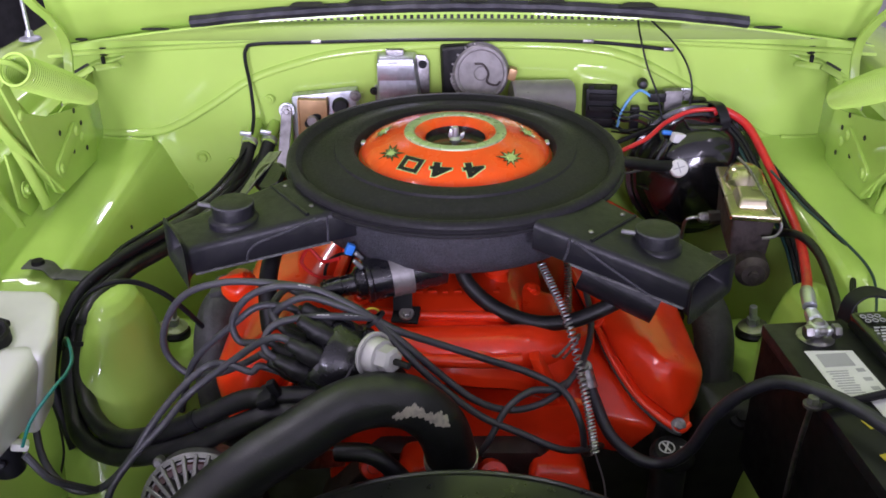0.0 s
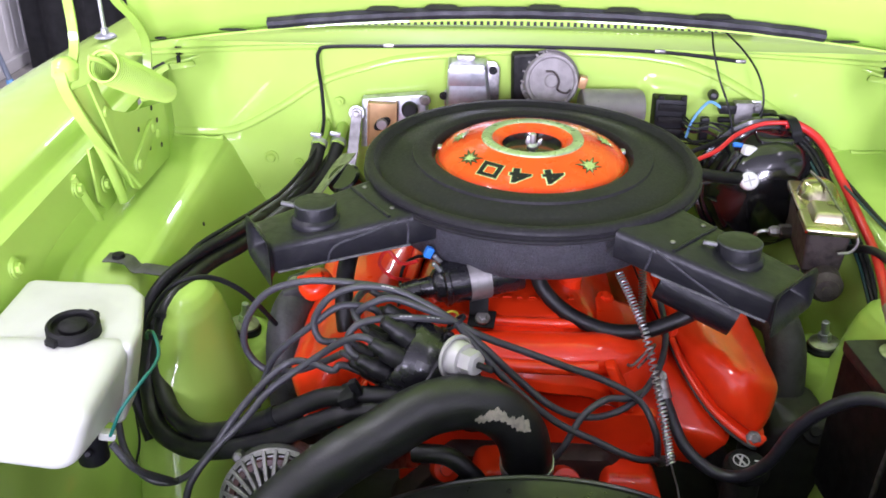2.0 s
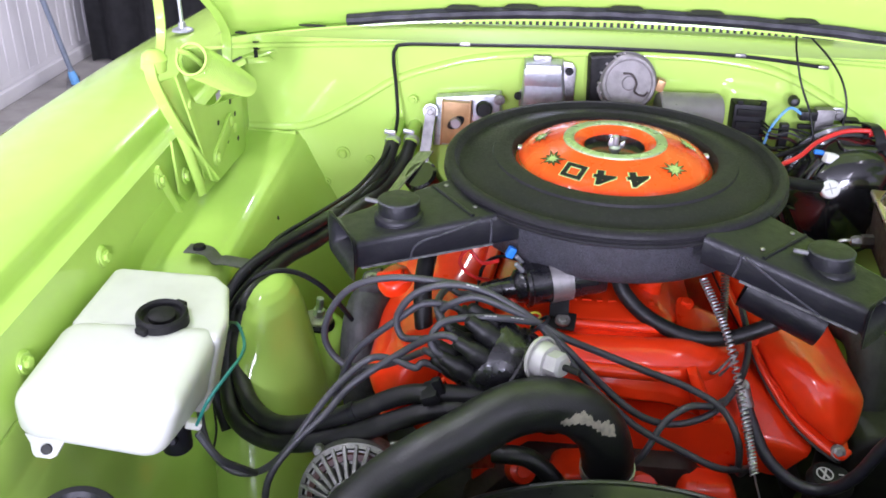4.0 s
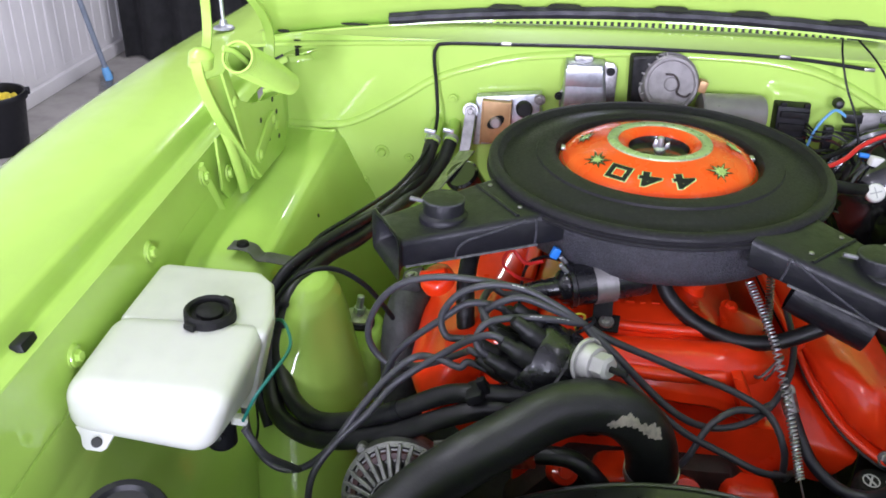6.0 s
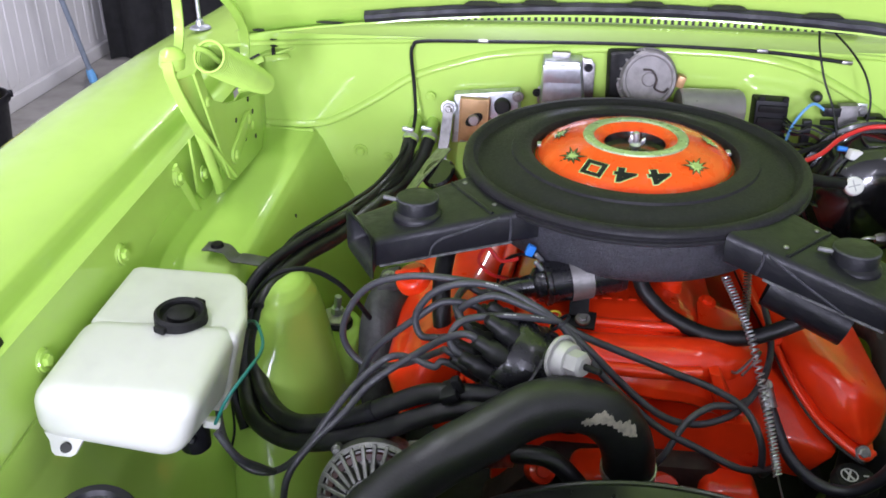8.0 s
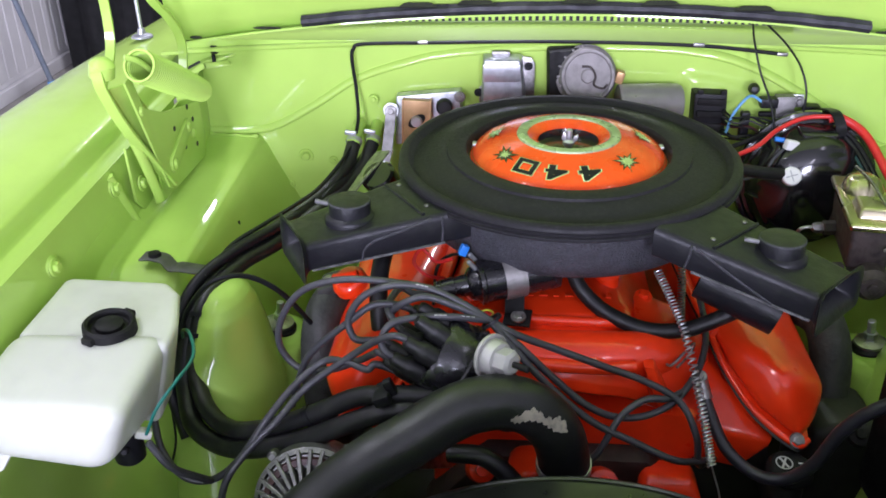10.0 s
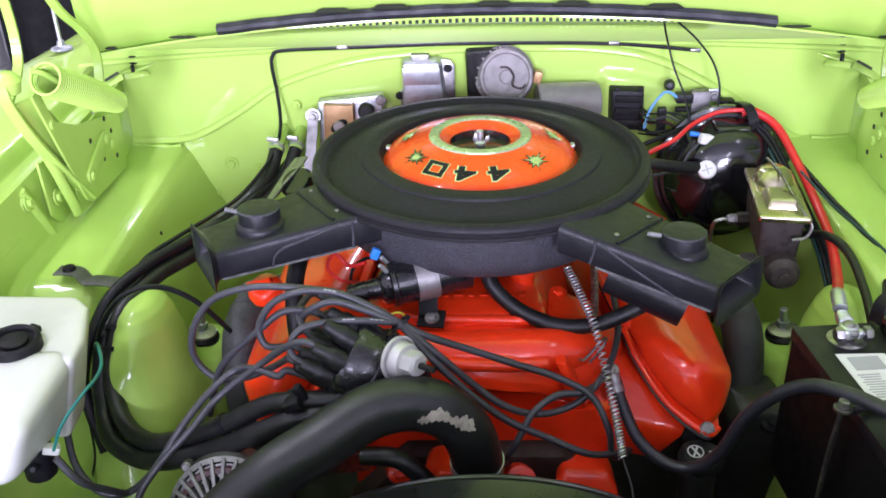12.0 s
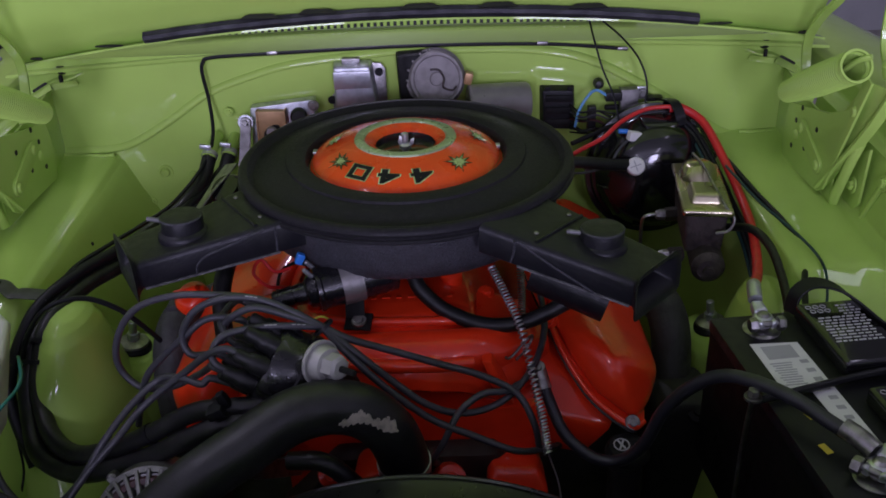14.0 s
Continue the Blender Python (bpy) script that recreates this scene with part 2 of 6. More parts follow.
def strip(pts, across, width, thick, steps=6):
    """A flat bar swept along the points, its width along the vector across."""
    line = smooth_line(pts, steps)
    bm, rings = bmesh.new(), []
    for i, p in enumerate(line):
        t = (line[min(i + 1, len(line) - 1)] - line[max(i - 1, 0)]).normalized()
        a = Vector(across)
        a = (a - t * a.dot(t)).normalized() * width / 2
        b = t.cross(a).normalized() * thick / 2
        rings.append([bm.verts.new(p + s * a + q * b) for s, q in ((-1, -0.6), (-0.94, -1), (0.94, -1), (1, -0.6), (1, 0.6), (0.94, 1), (-0.94, 1), (-1, 0.6))])
    for a, b in zip(rings, rings[1:]):
        for k in range(8):
            bm.faces.new((a[k], a[(k + 1) % 8], b[(k + 1) % 8], b[k]))
    bm.faces.new(rings[0][::-1])
    bm.faces.new(rings[-1])
    return bm


def sheet(fn, nu, nv, thick=0.002, flip=False):
    """A thick sheet fn(u, v) with u and v from 0 to 1."""
    bm = bmesh.new()
    g = [[bm.verts.new(fn(i / nu, j / nv)) for j in range(nv + 1)] for i in range(nu + 1)]
    for i in range(nu):
        for j in range(nv):
            bm.faces.new((g[i][j], g[i + 1][j], g[i + 1][j + 1], g[i][j + 1]))
    if thick:
        bmesh.ops.recalc_face_normals(bm, faces=bm.faces)
        bmesh.ops.solidify(bm, geom=bm.faces, thickness=-thick if flip else thick)
    return bm


def plate(outline, thick, m=Matrix(), bev=0.001, segs=2):
    """An outline of (x, y) given thickness along z."""
    bm = bmesh.new()
    f = bm.faces.new([bm.verts.new((x, y, 0)) for x, y in outline])
    res = bmesh.ops.extrude_face_region(bm, geom=[f])
    bmesh.ops.translate(bm, verts=[v for v in res["geom"] if isinstance(v, bmesh.types.BMVert)], vec=(0, 0, thick))
    bmesh.ops.recalc_face_normals(bm, faces=bm.faces)
    bevelled(bm, bev, segs)
    bm.transform(m)
    return bm


def interp(rows, x):
    for (a, fa), (b, fb) in zip(rows, rows[1:]):
        if x <= b:
            t = max(0.0, (x - a) / (b - a))
            return fa + (fb - fa) * t
    return rows[-1][1]


def bolt_mesh(name, r, h, material, washer=True):
    bm = lathe([(0, h), (r * 0.8, h), (r, h * 0.8), (r, 0), (0, 0)], n=6)
    if washer:
        bm = merge(bm, lathe([(0, 0.002), (r * 1.55, 0.002), (r * 1.7, 0), (0, 0)], n=20))
    bmesh.ops.recalc_face_normals(bm, faces=bm.faces)
    me = bpy.data.meshes.new(name)
    bm.to_mesh(me)
    bm.free()
    me.materials.append(material)
    return me


BOLT_GREEN = bolt_mesh("bolt", 0.0075, 0.007, GREEN)
BOLT_SMALL = bolt_mesh("bolt", 0.0050, 0.005, GREEN)
BOLT_ZINC = bolt_mesh("bolt", 0.0058, 0.005, STEEL)
BOLT_ORANGE = bolt_mesh("bolt", 0.0070, 0.006, ORANGE)
BOLT_BLACK = bolt_mesh("bolt", 0.0065, 0.006, BLACK_SATIN)


def bolt(me, place, axis, parent):
    return link("bolt", me, parent, m=to_axis(place, axis, 12))


MID = 0.028  # the car's centre line


def mirrored(x):
    return 2 * MID - x


# ---- garage ----
def garage():
    floor = part("floor", box((6.4, 9.6, 0.1), pose(0.4, 0.6, -0.05), 0), CONCRETE)
    tagged(floor, "grey bare concrete garage floor", "floor", kind="structure")
    ceiling = part("ceiling", box((6.4, 9.6, 0.1), pose(0.4, 0.6, 2.85), 0), CEIL)
    tagged(ceiling, "plain grey garage ceiling, unseen, toned to limit bounce light", "ceiling", kind="structure")
    ribs = [box((0.012, 9.4, 2.8), pose(-2.556, 0.6, 1.4), 0)]
    for k in range(96):
        ribs.append(box((0.010, 0.055, 2.70), pose(-2.5515, -3.6 + 0.09 * k, 1.44), 0.003, 1))
    w = part("wall_west", merge(*ribs), WALL)
    tagged(w, "white ribbed sheet metal garage wall", "wall", kind="structure")
    part("baseboard", box((0.03, 9.3, 0.065), pose(-2.53, 0.6, 0.034), 0.004), WALL, w)
    # Plain walls that close the room, darker than the west wall for less fill
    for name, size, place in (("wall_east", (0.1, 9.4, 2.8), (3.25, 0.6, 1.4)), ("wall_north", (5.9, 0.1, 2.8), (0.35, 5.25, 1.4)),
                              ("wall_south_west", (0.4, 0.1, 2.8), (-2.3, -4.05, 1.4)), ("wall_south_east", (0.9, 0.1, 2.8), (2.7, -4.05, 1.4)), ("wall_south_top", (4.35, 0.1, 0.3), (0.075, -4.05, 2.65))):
        tagged(part(name, box(size, pose(*place), 0), DIM_WALL), "plain grey garage wall, toned down to limit bounce light", "wall", kind="structure")

    def drape(u, v):
        x = -2.44 + 1.9 * u
        return (x, 4.55 + 0.035 * math.sin(x * 31) + 0.02 * math.sin(x * 13 + 1), 0.012 + 2.7 * v)
    c = part("curtain", sheet(drape, 90, 6, 0.004), CURTAIN)
    tagged(c, "black cloth curtain hanging to the garage floor", "curtain")
    bx, by = -2.350, 3.20
    b = thing("bucket", (bx, by, 0), "black plastic bucket with yellow rag, on the floor", "bucket")
    part("body", lathe([(0.0, 0.0), (0.095, 0.0), (0.10, 0.01), (0.121, 0.235), (0.131, 0.238), (0.133, 0.248), (0.131, 0.262), (0.126, 0.268), (0.119, 0.266), (0.117, 0.25), (0.095, 0.02), (0, 0.02)], pose(bx, by, 0.002) @ Matrix.Diagonal((1, 1, 0.93, 1)), 40), BLACK_SATIN, b)
    part("handle_ear", box((0.02, 0.012, 0.03), pose(bx + 0.118, by + 0.06, 0.246, 0, 0, 25), 0.004), BLACK_SATIN, b)

    def rag(u, v):
        a, r = 2 * math.pi * u, 0.085 * v
        return (bx + 0.01 + r * math.cos(a), by + r * math.sin(a), 0.208 + 0.045 * (1 - v) + 0.016 * math.sin(5 * a + 9 * v) * v + 0.012 * math.sin(11 * v + 2 * a))
    part("rag", sheet(rag, 36, 10, 0.003), YELLOW, b, "crumpled yellow rag")
    s = thing("broom", (-2.332, 4.12, 0), "blue-grey handled floor squeegee leaning on the wall", "broom")
    part("handle", tube([(-2.332, 4.12, 0.05), (-2.516, 3.914, 1.40)], 0.0135, 12, 2), POLE, s)
    part("collar", lathe([(0.013, 0.0), (0.021, 0.004), (0.021, 0.045), (0.016, 0.07), (0.013, 0.07)], to_axis((-2.329, 4.123, 0.02), (-0.13, -0.15, 1)), 20), LIGHT_BLUE, s, "light blue plastic collar")
    part("head", box((0.06, 0.34, 0.018), pose(-2.335, 4.10, 0.011, 0, 0, 25), 0.006), GREY_CAST, s, "flat grey squeegee head")
    # One housing per strip, the added wall light included
    for sx, sy in STRIPS:
        f = thing("ceiling_light", (sx, sy, 2.8), "unseen long white fluorescent ceiling strip light, rear one added", "ceiling light", "ceiling strip lights")
        part("housing", box((0.20, 1.56, 0.06), pose(sx, sy, 2.772), 0.006), WHITE, f)


garage()


# ---- car body ----
def rail_z(y):
    """Height of the bolted rail's datum line."""
    return 0.93 + 0.10 * (y - 1.0)


def top_z(y):
    """Height of the fender's crown."""
    return 0.940 + 0.05 * (y - 1.0)


ARCH = [(-0.62, 0.843), (-0.52, 0.844), (-0.47, 0.856), (-0.40, 0.895), (-0.332, 0.938), (-0.25, 0.967), (-0.176, 0.984), (-0.05, 0.996), (0.02, 0.999), (0.12, 0.998),
        (0.20, 0.995), (0.277, 0.985), (0.33, 0.968), (0.375, 0.946), (0.43, 0.915), (0.479, 0.884), (0.53, 0.851), (0.555, 0.835), (0.586, 0.826), (0.645, 0.822), (0.69, 0.820)]


def firewall():
    def step(v, lo, hi):
        t = max(0.0, min(1.0, (v - lo) / (hi - lo)))
        return t * t * (3 - 2 * t)

    def face(u, v):
        x, z = -0.635 + 1.325 * u, 0.35 + 0.655 * v
        y = 1.475
        # shallow stampings
        y -= 0.010 * step(x, 0.215, 0.235) * step(0.60 - x, 0, 0.02) * step(interp(ARCH, x) - 0.030 - z, 0, 0.015)
        y -= 0.008 * step(-0.275 - x, -0.02, 0.02) * step(x + 0.56, 0, 0.03) * step(0.80 - z, -0.04, 0.04)
        return (x, y, z)
    fw = part("firewall", sheet(face, 240, 120, 0.003, True), GREEN, smooth=60)
    tagged(fw, "lime green painted steel firewall with curved rib", "firewall", kind="structure")
    for x, z in ((-0.300, 0.905), (-0.378, 0.790), (-0.46, 0.742)):
        link("bolt", BOLT_SMALL, fw, m=to_axis((x, 1.467, z), (0, -1, 0)))
    part("rib", tube([(x, 1.4755 - 0.004 * step(x, 0.2, 0.3), z) for x, z in ARCH], 0.0085, 16, 6, flat=0.62), GREEN, fw)
    part("grommet", lathe([(0, 0.005), (0.006, 0.005), (0.009, 0), (0, 0)], to_axis((-0.428, 1.472, 0.796), (0, -1, 0)), 20), GREEN, fw)
    part("grommet_rim", lathe([(0.008, 0), (0.010, 0.003), (0.013, 0.003), (0.014, 0)], to_axis((-0.428, 1.472, 0.796), (0, -1, 0)), 24), GREEN, fw)
    return fw


firewall()


def cowl():
    rows = [(1.471, 1.001), (1.468, 1.006), (1.470, 1.010), (1.50, 1.0115), (1.540, 1.0146), (1.573, 1.0120), (1.585, 1.0115), (1.75, 1.035), (1.95, 1.06)]

    def top(u, v):
        x = -0.66 + 1.375 * u
        k = v * (len(rows) - 1)
        i = min(int(k), len(rows) - 2)
        y = rows[i][0] + (rows[i + 1][0] - rows[i][0]) * (k - i)
        z = rows[i][1] + (rows[i + 1][1] - rows[i][1]) * (k - i)
        bow = ((x - MID) / 0.66) ** 2
        return (x, y - 0.012 * bow * (v > 0.12), z - 0.022 * bow)
    c = part("cowl", sheet(top, 80, 32, 0.003), GREEN, smooth=50)
    tagged(c, "lime green cowl panel with slotted air intake", "cowl panel", kind="structure")
    # Dark sheet behind the slats stands in for the shaded opening
    part("vent_opening", sheet(lambda u, v: (-0.40 + 0.82 * u, 1.588 + 0.004 * v, 1.0130 - 0.022 * ((-0.40 + 0.82 * u - MID) / 0.66) ** 2 + 0.016 * v), 40, 1, 0.002), NEAR_BLACK, c)
    bm = box((0.0062, 0.008, 0.0095), Matrix(), 0.001, 1)
    me = bpy.data.meshes.new("slat")
    bm.to_mesh(me)
    bm.free()
    me.materials.append(GREEN)
    for k in range(60):
        x = -0.335 + k * 0.0118
        link("slat", me, c, m=pose(x, 1.584, 1.0195 - 0.022 * ((x - MID) / 0.66) ** 2))
    part("vent_lip", tube([(-0.41 + 0.083 * k, 1.583, 1.0305 - 0.022 * ((-0.41 + 0.083 * k - MID) / 0.66) ** 2) for k in range(11)], 0.004, 8, 3), GREEN, c)
    # folded corner brackets with rubber bump stops
    for s in (1, -1):
        def X(x):
            return x if s == -1 else mirrored(x) - 0.015
        br = part("corner_bracket", hull([(X(x), y, z) for x, y, z in ((0.566, 1.480, 0.984), (0.60, 1.505, 0.986), (0.640, 1.50, 0.975), (0.605, 1.462, 0.974), (0.625, 1.462, 0.972), (0.690, 1.475, 0.938), (0.70, 1.495, 0.936))] + [(X(x), y, z - 0.004) for x, y, z in ((0.566, 1.480, 0.984), (0.60, 1.505, 0.986), (0.640, 1.50, 0.975), (0.605, 1.462, 0.974), (0.625, 1.462, 0.972), (0.690, 1.475, 0.938))], 0.001), GREEN, c)
        part("bracket_lip", hull([(X(x), y, z) for x, y, z in ((0.580, 1.455, 0.966), (0.622, 1.448, 0.960), (0.626, 1.452, 0.970), (0.588, 1.462, 0.973), (0.624, 1.468, 0.960), (0.585, 1.468, 0.964))], 0.0015), GREEN, br)
        part("bracket_wing", hull([(X(x), y, z) for x, y, z in ((0.624, 1.448, 0.962), (0.630, 1.454, 0.970), (0.664, 1.450, 0.942), (0.668, 1.458, 0.948), (0.63, 1.465, 0.958), (0.665, 1.465, 0.938))], 0.0015), GREEN, br)
        # Dark wedge paints in the shade of the bracket's fold
        part("shadow_gap", hull([(X(x), y, z) for x, y, z in ((0.632, 1.4535, 0.9705), (0.636, 1.455, 0.9735), (0.660, 1.4535, 0.9555), (0.664, 1.458, 0.9585), (0.64, 1.462, 0.970), (0.662, 1.462, 0.955))], 0.001), NEAR_BLACK, br)
        part("bump_stop", merge(cyl(0.009, 0.014, pose(X(0.614), 1.478, 0.980), 18, 0.003), cyl(0.005, 0.012, pose(X(0.616), 1.484, 0.992), 12, 0.002), cyl(0.0035, 0.020, pose(X(0.612), 1.462, 0.962), 10, 0.001)), BLACK_SATIN, br, "black rubber bump stop")
    return c


cowl()


def hood():
    h = thing("hood", (MID, 1.42, 1.05), "lime green steel hood standing open on hinges", "car hood")
    slope = radians(52)

    def edge_z(x):
        return 1.071 - 0.055 * ((x - MID) / 0.66) ** 2

    def under(u, v):
        x = mirrored(-0.605) * u + (-0.605) * (1 - u)
        d = 1.25 * v
        lip = 0.012 * math.exp(-((d - 0.030) / 0.012) ** 2) - 0.030 * (1 - math.exp(-(max(0, d - 0.07) / 0.04) ** 2))
        return (x, 1.412 - d * math.cos(slope) - lip * math.sin(slope) + 0.02 * (1 - ((x - MID) / 0.66) ** 2), edge_z(x) + d * math.sin(slope) - lip * math.cos(slope))
    part("inner_panel", sheet(under, 60, 60, 0.004), GREEN, h, smooth=50)
    part("skin", sheet(lambda u, v: (-0.615 + 1.304 * u, 1.47 - 1.3 * v * math.cos(slope), edge_z(-0.615 + 1.304 * u) + 0.02 + 1.3 * v * math.sin(slope)), 20, 8, 0.002), GREEN, h)
    part("rear_flange", sheet(lambda u, v: (-0.605 + 1.284 * u, 1.428 - 0.034 * (1 - v), edge_z(-0.605 + 1.284 * u) - 0.0005 - 0.004 * v), 60, 3, 0.003), GREEN, h)
    # Flat dark ovals paint in the shade of open slots
    for x, w in ((-0.452, 0.045), (0.505, 0.045), (-0.570, 0.02), (0.642, 0.02)):
        part("slot", lathe([(0, 0.0), (1, 0.0), (1, 0.004), (0, 0.004)], pose(x, 1.3895, edge_z(x) + 0.004, 38, 0, 0) @ Matrix.Diagonal((w / 2, 0.0024, 0.4, 1)), 24), NEAR_BLACK, h, "dark oval painted as a shaded slot")
    # Thin dark trapezoids paint in the shade of the hood's recesses
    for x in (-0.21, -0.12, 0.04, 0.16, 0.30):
        part("notch", plate([(-0.030, -0.004), (0.030, -0.004), (0.022, 0.0035), (0.016, 0.005), (-0.016, 0.005), (-0.022, 0.0035)], 0.002, pose(x, 1.3905, edge_z(x) + 0.0185, 38, 0, 0), 0), NEAR_BLACK, h, "dark trapezoid painted as a shaded recess")

    def seal(u, v):
        x = -0.396 + 0.870 * u
        z = edge_z(x) + 0.0020 + 0.0130 * v + 0.0003 * math.sin(x * 90)
        return (x, 1.402 - 0.004 * math.sin(math.pi * v) - 0.002 * (1 if 0.4 < v < 0.62 else 0) + 0.02 * (1 - ((x - MID) / 0.66) ** 2) - 0.02, z)
    part("rubber_seal", sheet(seal, 120, 10, 0.004), SEAL, h, "black weathered rubber edge seal")
    return h


hood()


def fender(side):
    s = 1 if side == "l" else -1

    def X(x):
        return x if s == 1 else mirrored(x)

    f = thing("fender", (X(-0.80), 1.0, 0.3), "lime green glossy painted steel front fender", "car fender", "front fenders")
    prof = [(-0.622, -0.030), (-0.640, -0.030), (-0.647, -0.026), (-0.652, -0.010), (-0.656, -0.001), (-0.664, 0.003), (-0.72, 0.008), (-0.79, 0.006), (-0.845, -0.006), (-0.885, -0.03), (-0.912, -0.08), (-0.925, -0.16), (-0.93, -0.30), (-0.92, -0.55), (-0.90, -0.66)]

    def skin(u, v):
        y = 0.15 + 1.78 * u
        k = v * (len(prof) - 1)
        i = min(int(k), len(prof) - 2)
        x = prof[i][0] + (prof[i + 1][0] - prof[i][0]) * (k - i)
        dz = prof[i][1] + (prof[i + 1][1] - prof[i][1]) * (k - i)
        dz -= 0.075 * max(0.0, y - 1.1) ** 1.6 * max(0.0, min(1.0, (-0.70 - x) / 0.15))
        flare = 0.035 * max(0, 1 - abs(y - 0.75) / 0.5) * (1 if dz < -0.1 else 0)
        return (X(x - flare + (0.008 if y < 0.9 and v < 0.4 else 0) * (0.9 - y)), y, top_z(y) + dz)
    part("skin", sheet(skin, 50, 42, 0.003), GREEN, f, smooth=45)
    # bolted inner rail
    rail = part("inner_rail", sheet(lambda u, v: (X(-0.6235 + 0.006 * v), 0.2 + 1.18 * u, (top_z(0.2 + 1.18 * u) - 0.029) * (1 - v) + (rail_z(0.2 + 1.18 * u) - 0.092) * v), 40, 6, 0.003), GREEN, f)
    part("stiffener", tube([(X(-0.6195), 1.105, 0.908), (X(-0.6165), 1.116, 0.885), (X(-0.6135), 1.132, 0.850), (X(-0.608), 1.143, 0.818)], 0.0075, 12, 6, flat=0.6), GREEN, rail)
    for y in (0.45, 0.715, 0.915, 1.11):
        part("boss", lathe([(0, 0.004), (0.013, 0.004), (0.016, 0), (0, 0)], to_axis((X(-0.620), y, rail_z(y) - 0.052), (s, 0, 0)), 20), GREEN, rail)
        link("bolt", BOLT_GREEN, rail, m=to_axis((X(-0.615), y, rail_z(y) - 0.052), (s, 0, 0.15), 15))
    if s == 1:
        part("rubber_stop", box((0.022, 0.028, 0.026), pose(-0.640, 0.668, 0.888, 0, -12, 0), 0.004), BLACK_SATIN, f, "black rubber bump stop")
        a = thing("antenna", (-0.750, 1.600, 0.975), "chrome radio antenna mast on the fender", "antenna")
        part("base", lathe([(0, 0.018), (0.006, 0.016), (0.008, 0.007), (0.018, 0.0035), (0.020, 0), (0, 0)], pose(-0.750, 1.600, 0.9745), 28), ZINC, a)
        part("mast", tube([(-0.750, 1.600, 0.98), (-0.757, 1.607, 1.45)], 0.0036, 10, 2), ZINC, a)
    return f


fender("l")
fender("r")


def apron(side):
    s = 1 if side == "l" else -1

    def X(x):
        return x if s == 1 else mirrored(x)

    rear = [(-0.618, 0.045), (-0.612, 0.012), (-0.596, 0.002), (-0.56, 0.0), (-0.519, -0.001), (-0.509, -0.005), (-0.502, -0.016), (-0.474, -0.12), (-0.452, -0.25), (-0.42, -0.50)]
    front = [(-0.618, 0.045), (-0.614, -0.01), (-0.605, -0.03), (-0.58, -0.055), (-0.55, -0.08), (-0.52, -0.11), (-0.497, -0.15), (-0.478, -0.21), (-0.462, -0.30), (-0.42, -0.50)]

    def blend(y):
        t = max(0.0, min(1.0, (y - 0.90) / 0.14))
        return t * t * (3 - 2 * t)

    def skin(u, v):
        y = 0.15 + 1.325 * u
        k = v * (len(rear) - 1)
        i = min(int(k), len(rear) - 2)
        b = blend(y)
        wide = 0.030 * b if s == -1 else 0.0
        row = [(fx + (rx - fx) * b + wide * (j > 3), fz + (rz - fz) * b) for j, ((fx, fz), (rx, rz)) in enumerate(zip(front, rear))]
        x = row[i][0] + (row[i + 1][0] - row[i][0]) * (k - i)
        dz = row[i][1] + (row[i + 1][1] - row[i][1]) * (k - i)
        # flare of the box towards the firewall
        if v > 0.66:
            x += 0.06 * max(0.0, (y - 1.15) / 0.32) ** 2 * min(1.0, (v - 0.66) / 0.25)
        return (X(x), y, 0.832 + (0.06 + 0.04 * (1 - b)) * (y - 1.45) + dz)
    a = part("inner_fender", sheet(skin, 110, 54, 0.003), GREEN, smooth=50)
    tagged(a, "lime green pressed steel inner fender panel", "inner fender", kind="structure")
    for y, z in ((1.245, 0.772), (1.30, 0.745)):
        hx = X(-0.4925 + 0.06 * max(0.0, (y - 1.15) / 0.32) ** 2 * 0.3)
        # Small dark disc colours in the shade of a panel hole
        part("hole", lathe([(0, 0.0025), (0.0032, 0.0025), (0.0032, -0.003), (0, -0.003)], to_axis((hx, y, z), (s, 0, 0.25)), 14), NEAR_BLACK, a, "small dark disc painted as a shaded hole")
    # suspension tower
    PEAK = [(0.0, 0.0), (0.002, 0.014), (0.006, 0.022), (0.015, 0.031), (0.030, 0.039), (0.062, 0.049), (0.11, 0.062), (0.16, 0.078), (0.26, 0.112), (0.46, 0.160)]
    SHELF = [(0.123, 0.0), (0.1245, 0.026), (0.128, 0.040), (0.135, 0.046), (0.15, 0.050), (0.20, 0.062), (0.26, 0.078), (0.46, 0.11)]

    def tower_skin(u, v):
        """A tapered peak grown together with a lower, flat-topped cup towards the engine."""
        a = 2 * math.pi * u
        d = 0.46 * v ** 2.2
        ra, rb = interp(PEAK, d), interp(SHELF, d) if d > 0.123 else 0.0
        dx, dy = 0.048, 0.060
        along, aside = dx * math.cos(a) + dy * math.sin(a), -dx * math.sin(a) + dy * math.cos(a)
        out = along + math.sqrt(rb * rb - aside * aside) if rb > abs(aside) else 0.0
        k = min(0.048, max(ra, 1e-5))
        mix = max(0.0, min(1.0, 0.5 + 0.5 * (out - ra) / k))
        r = ra + (out - ra) * mix + k * mix * (1 - mix)
        # hand-dressed metal, slightly uneven
        r *= 1.0 + 0.030 * math.sin(3 * a + 21 * d) * min(1.0, d / 0.05) + 0.012 * math.sin(7 * a - 34 * d) * min(1.0, d / 0.05)
        return (X(-0.434 + 0.92 * r * math.cos(a) - 0.03 * d) - (0.0 if s == 1 else 0.002), 1.002 + (1.3 if math.sin(a) > 0 else 1.75) * r * math.sin(a), 0.805 - d)
    tw = part("shock_tower", sheet(tower_skin, 96, 90, 0), GREEN, a, smooth=70)
    STUD_X = -0.393 if s == 1 else 0.447
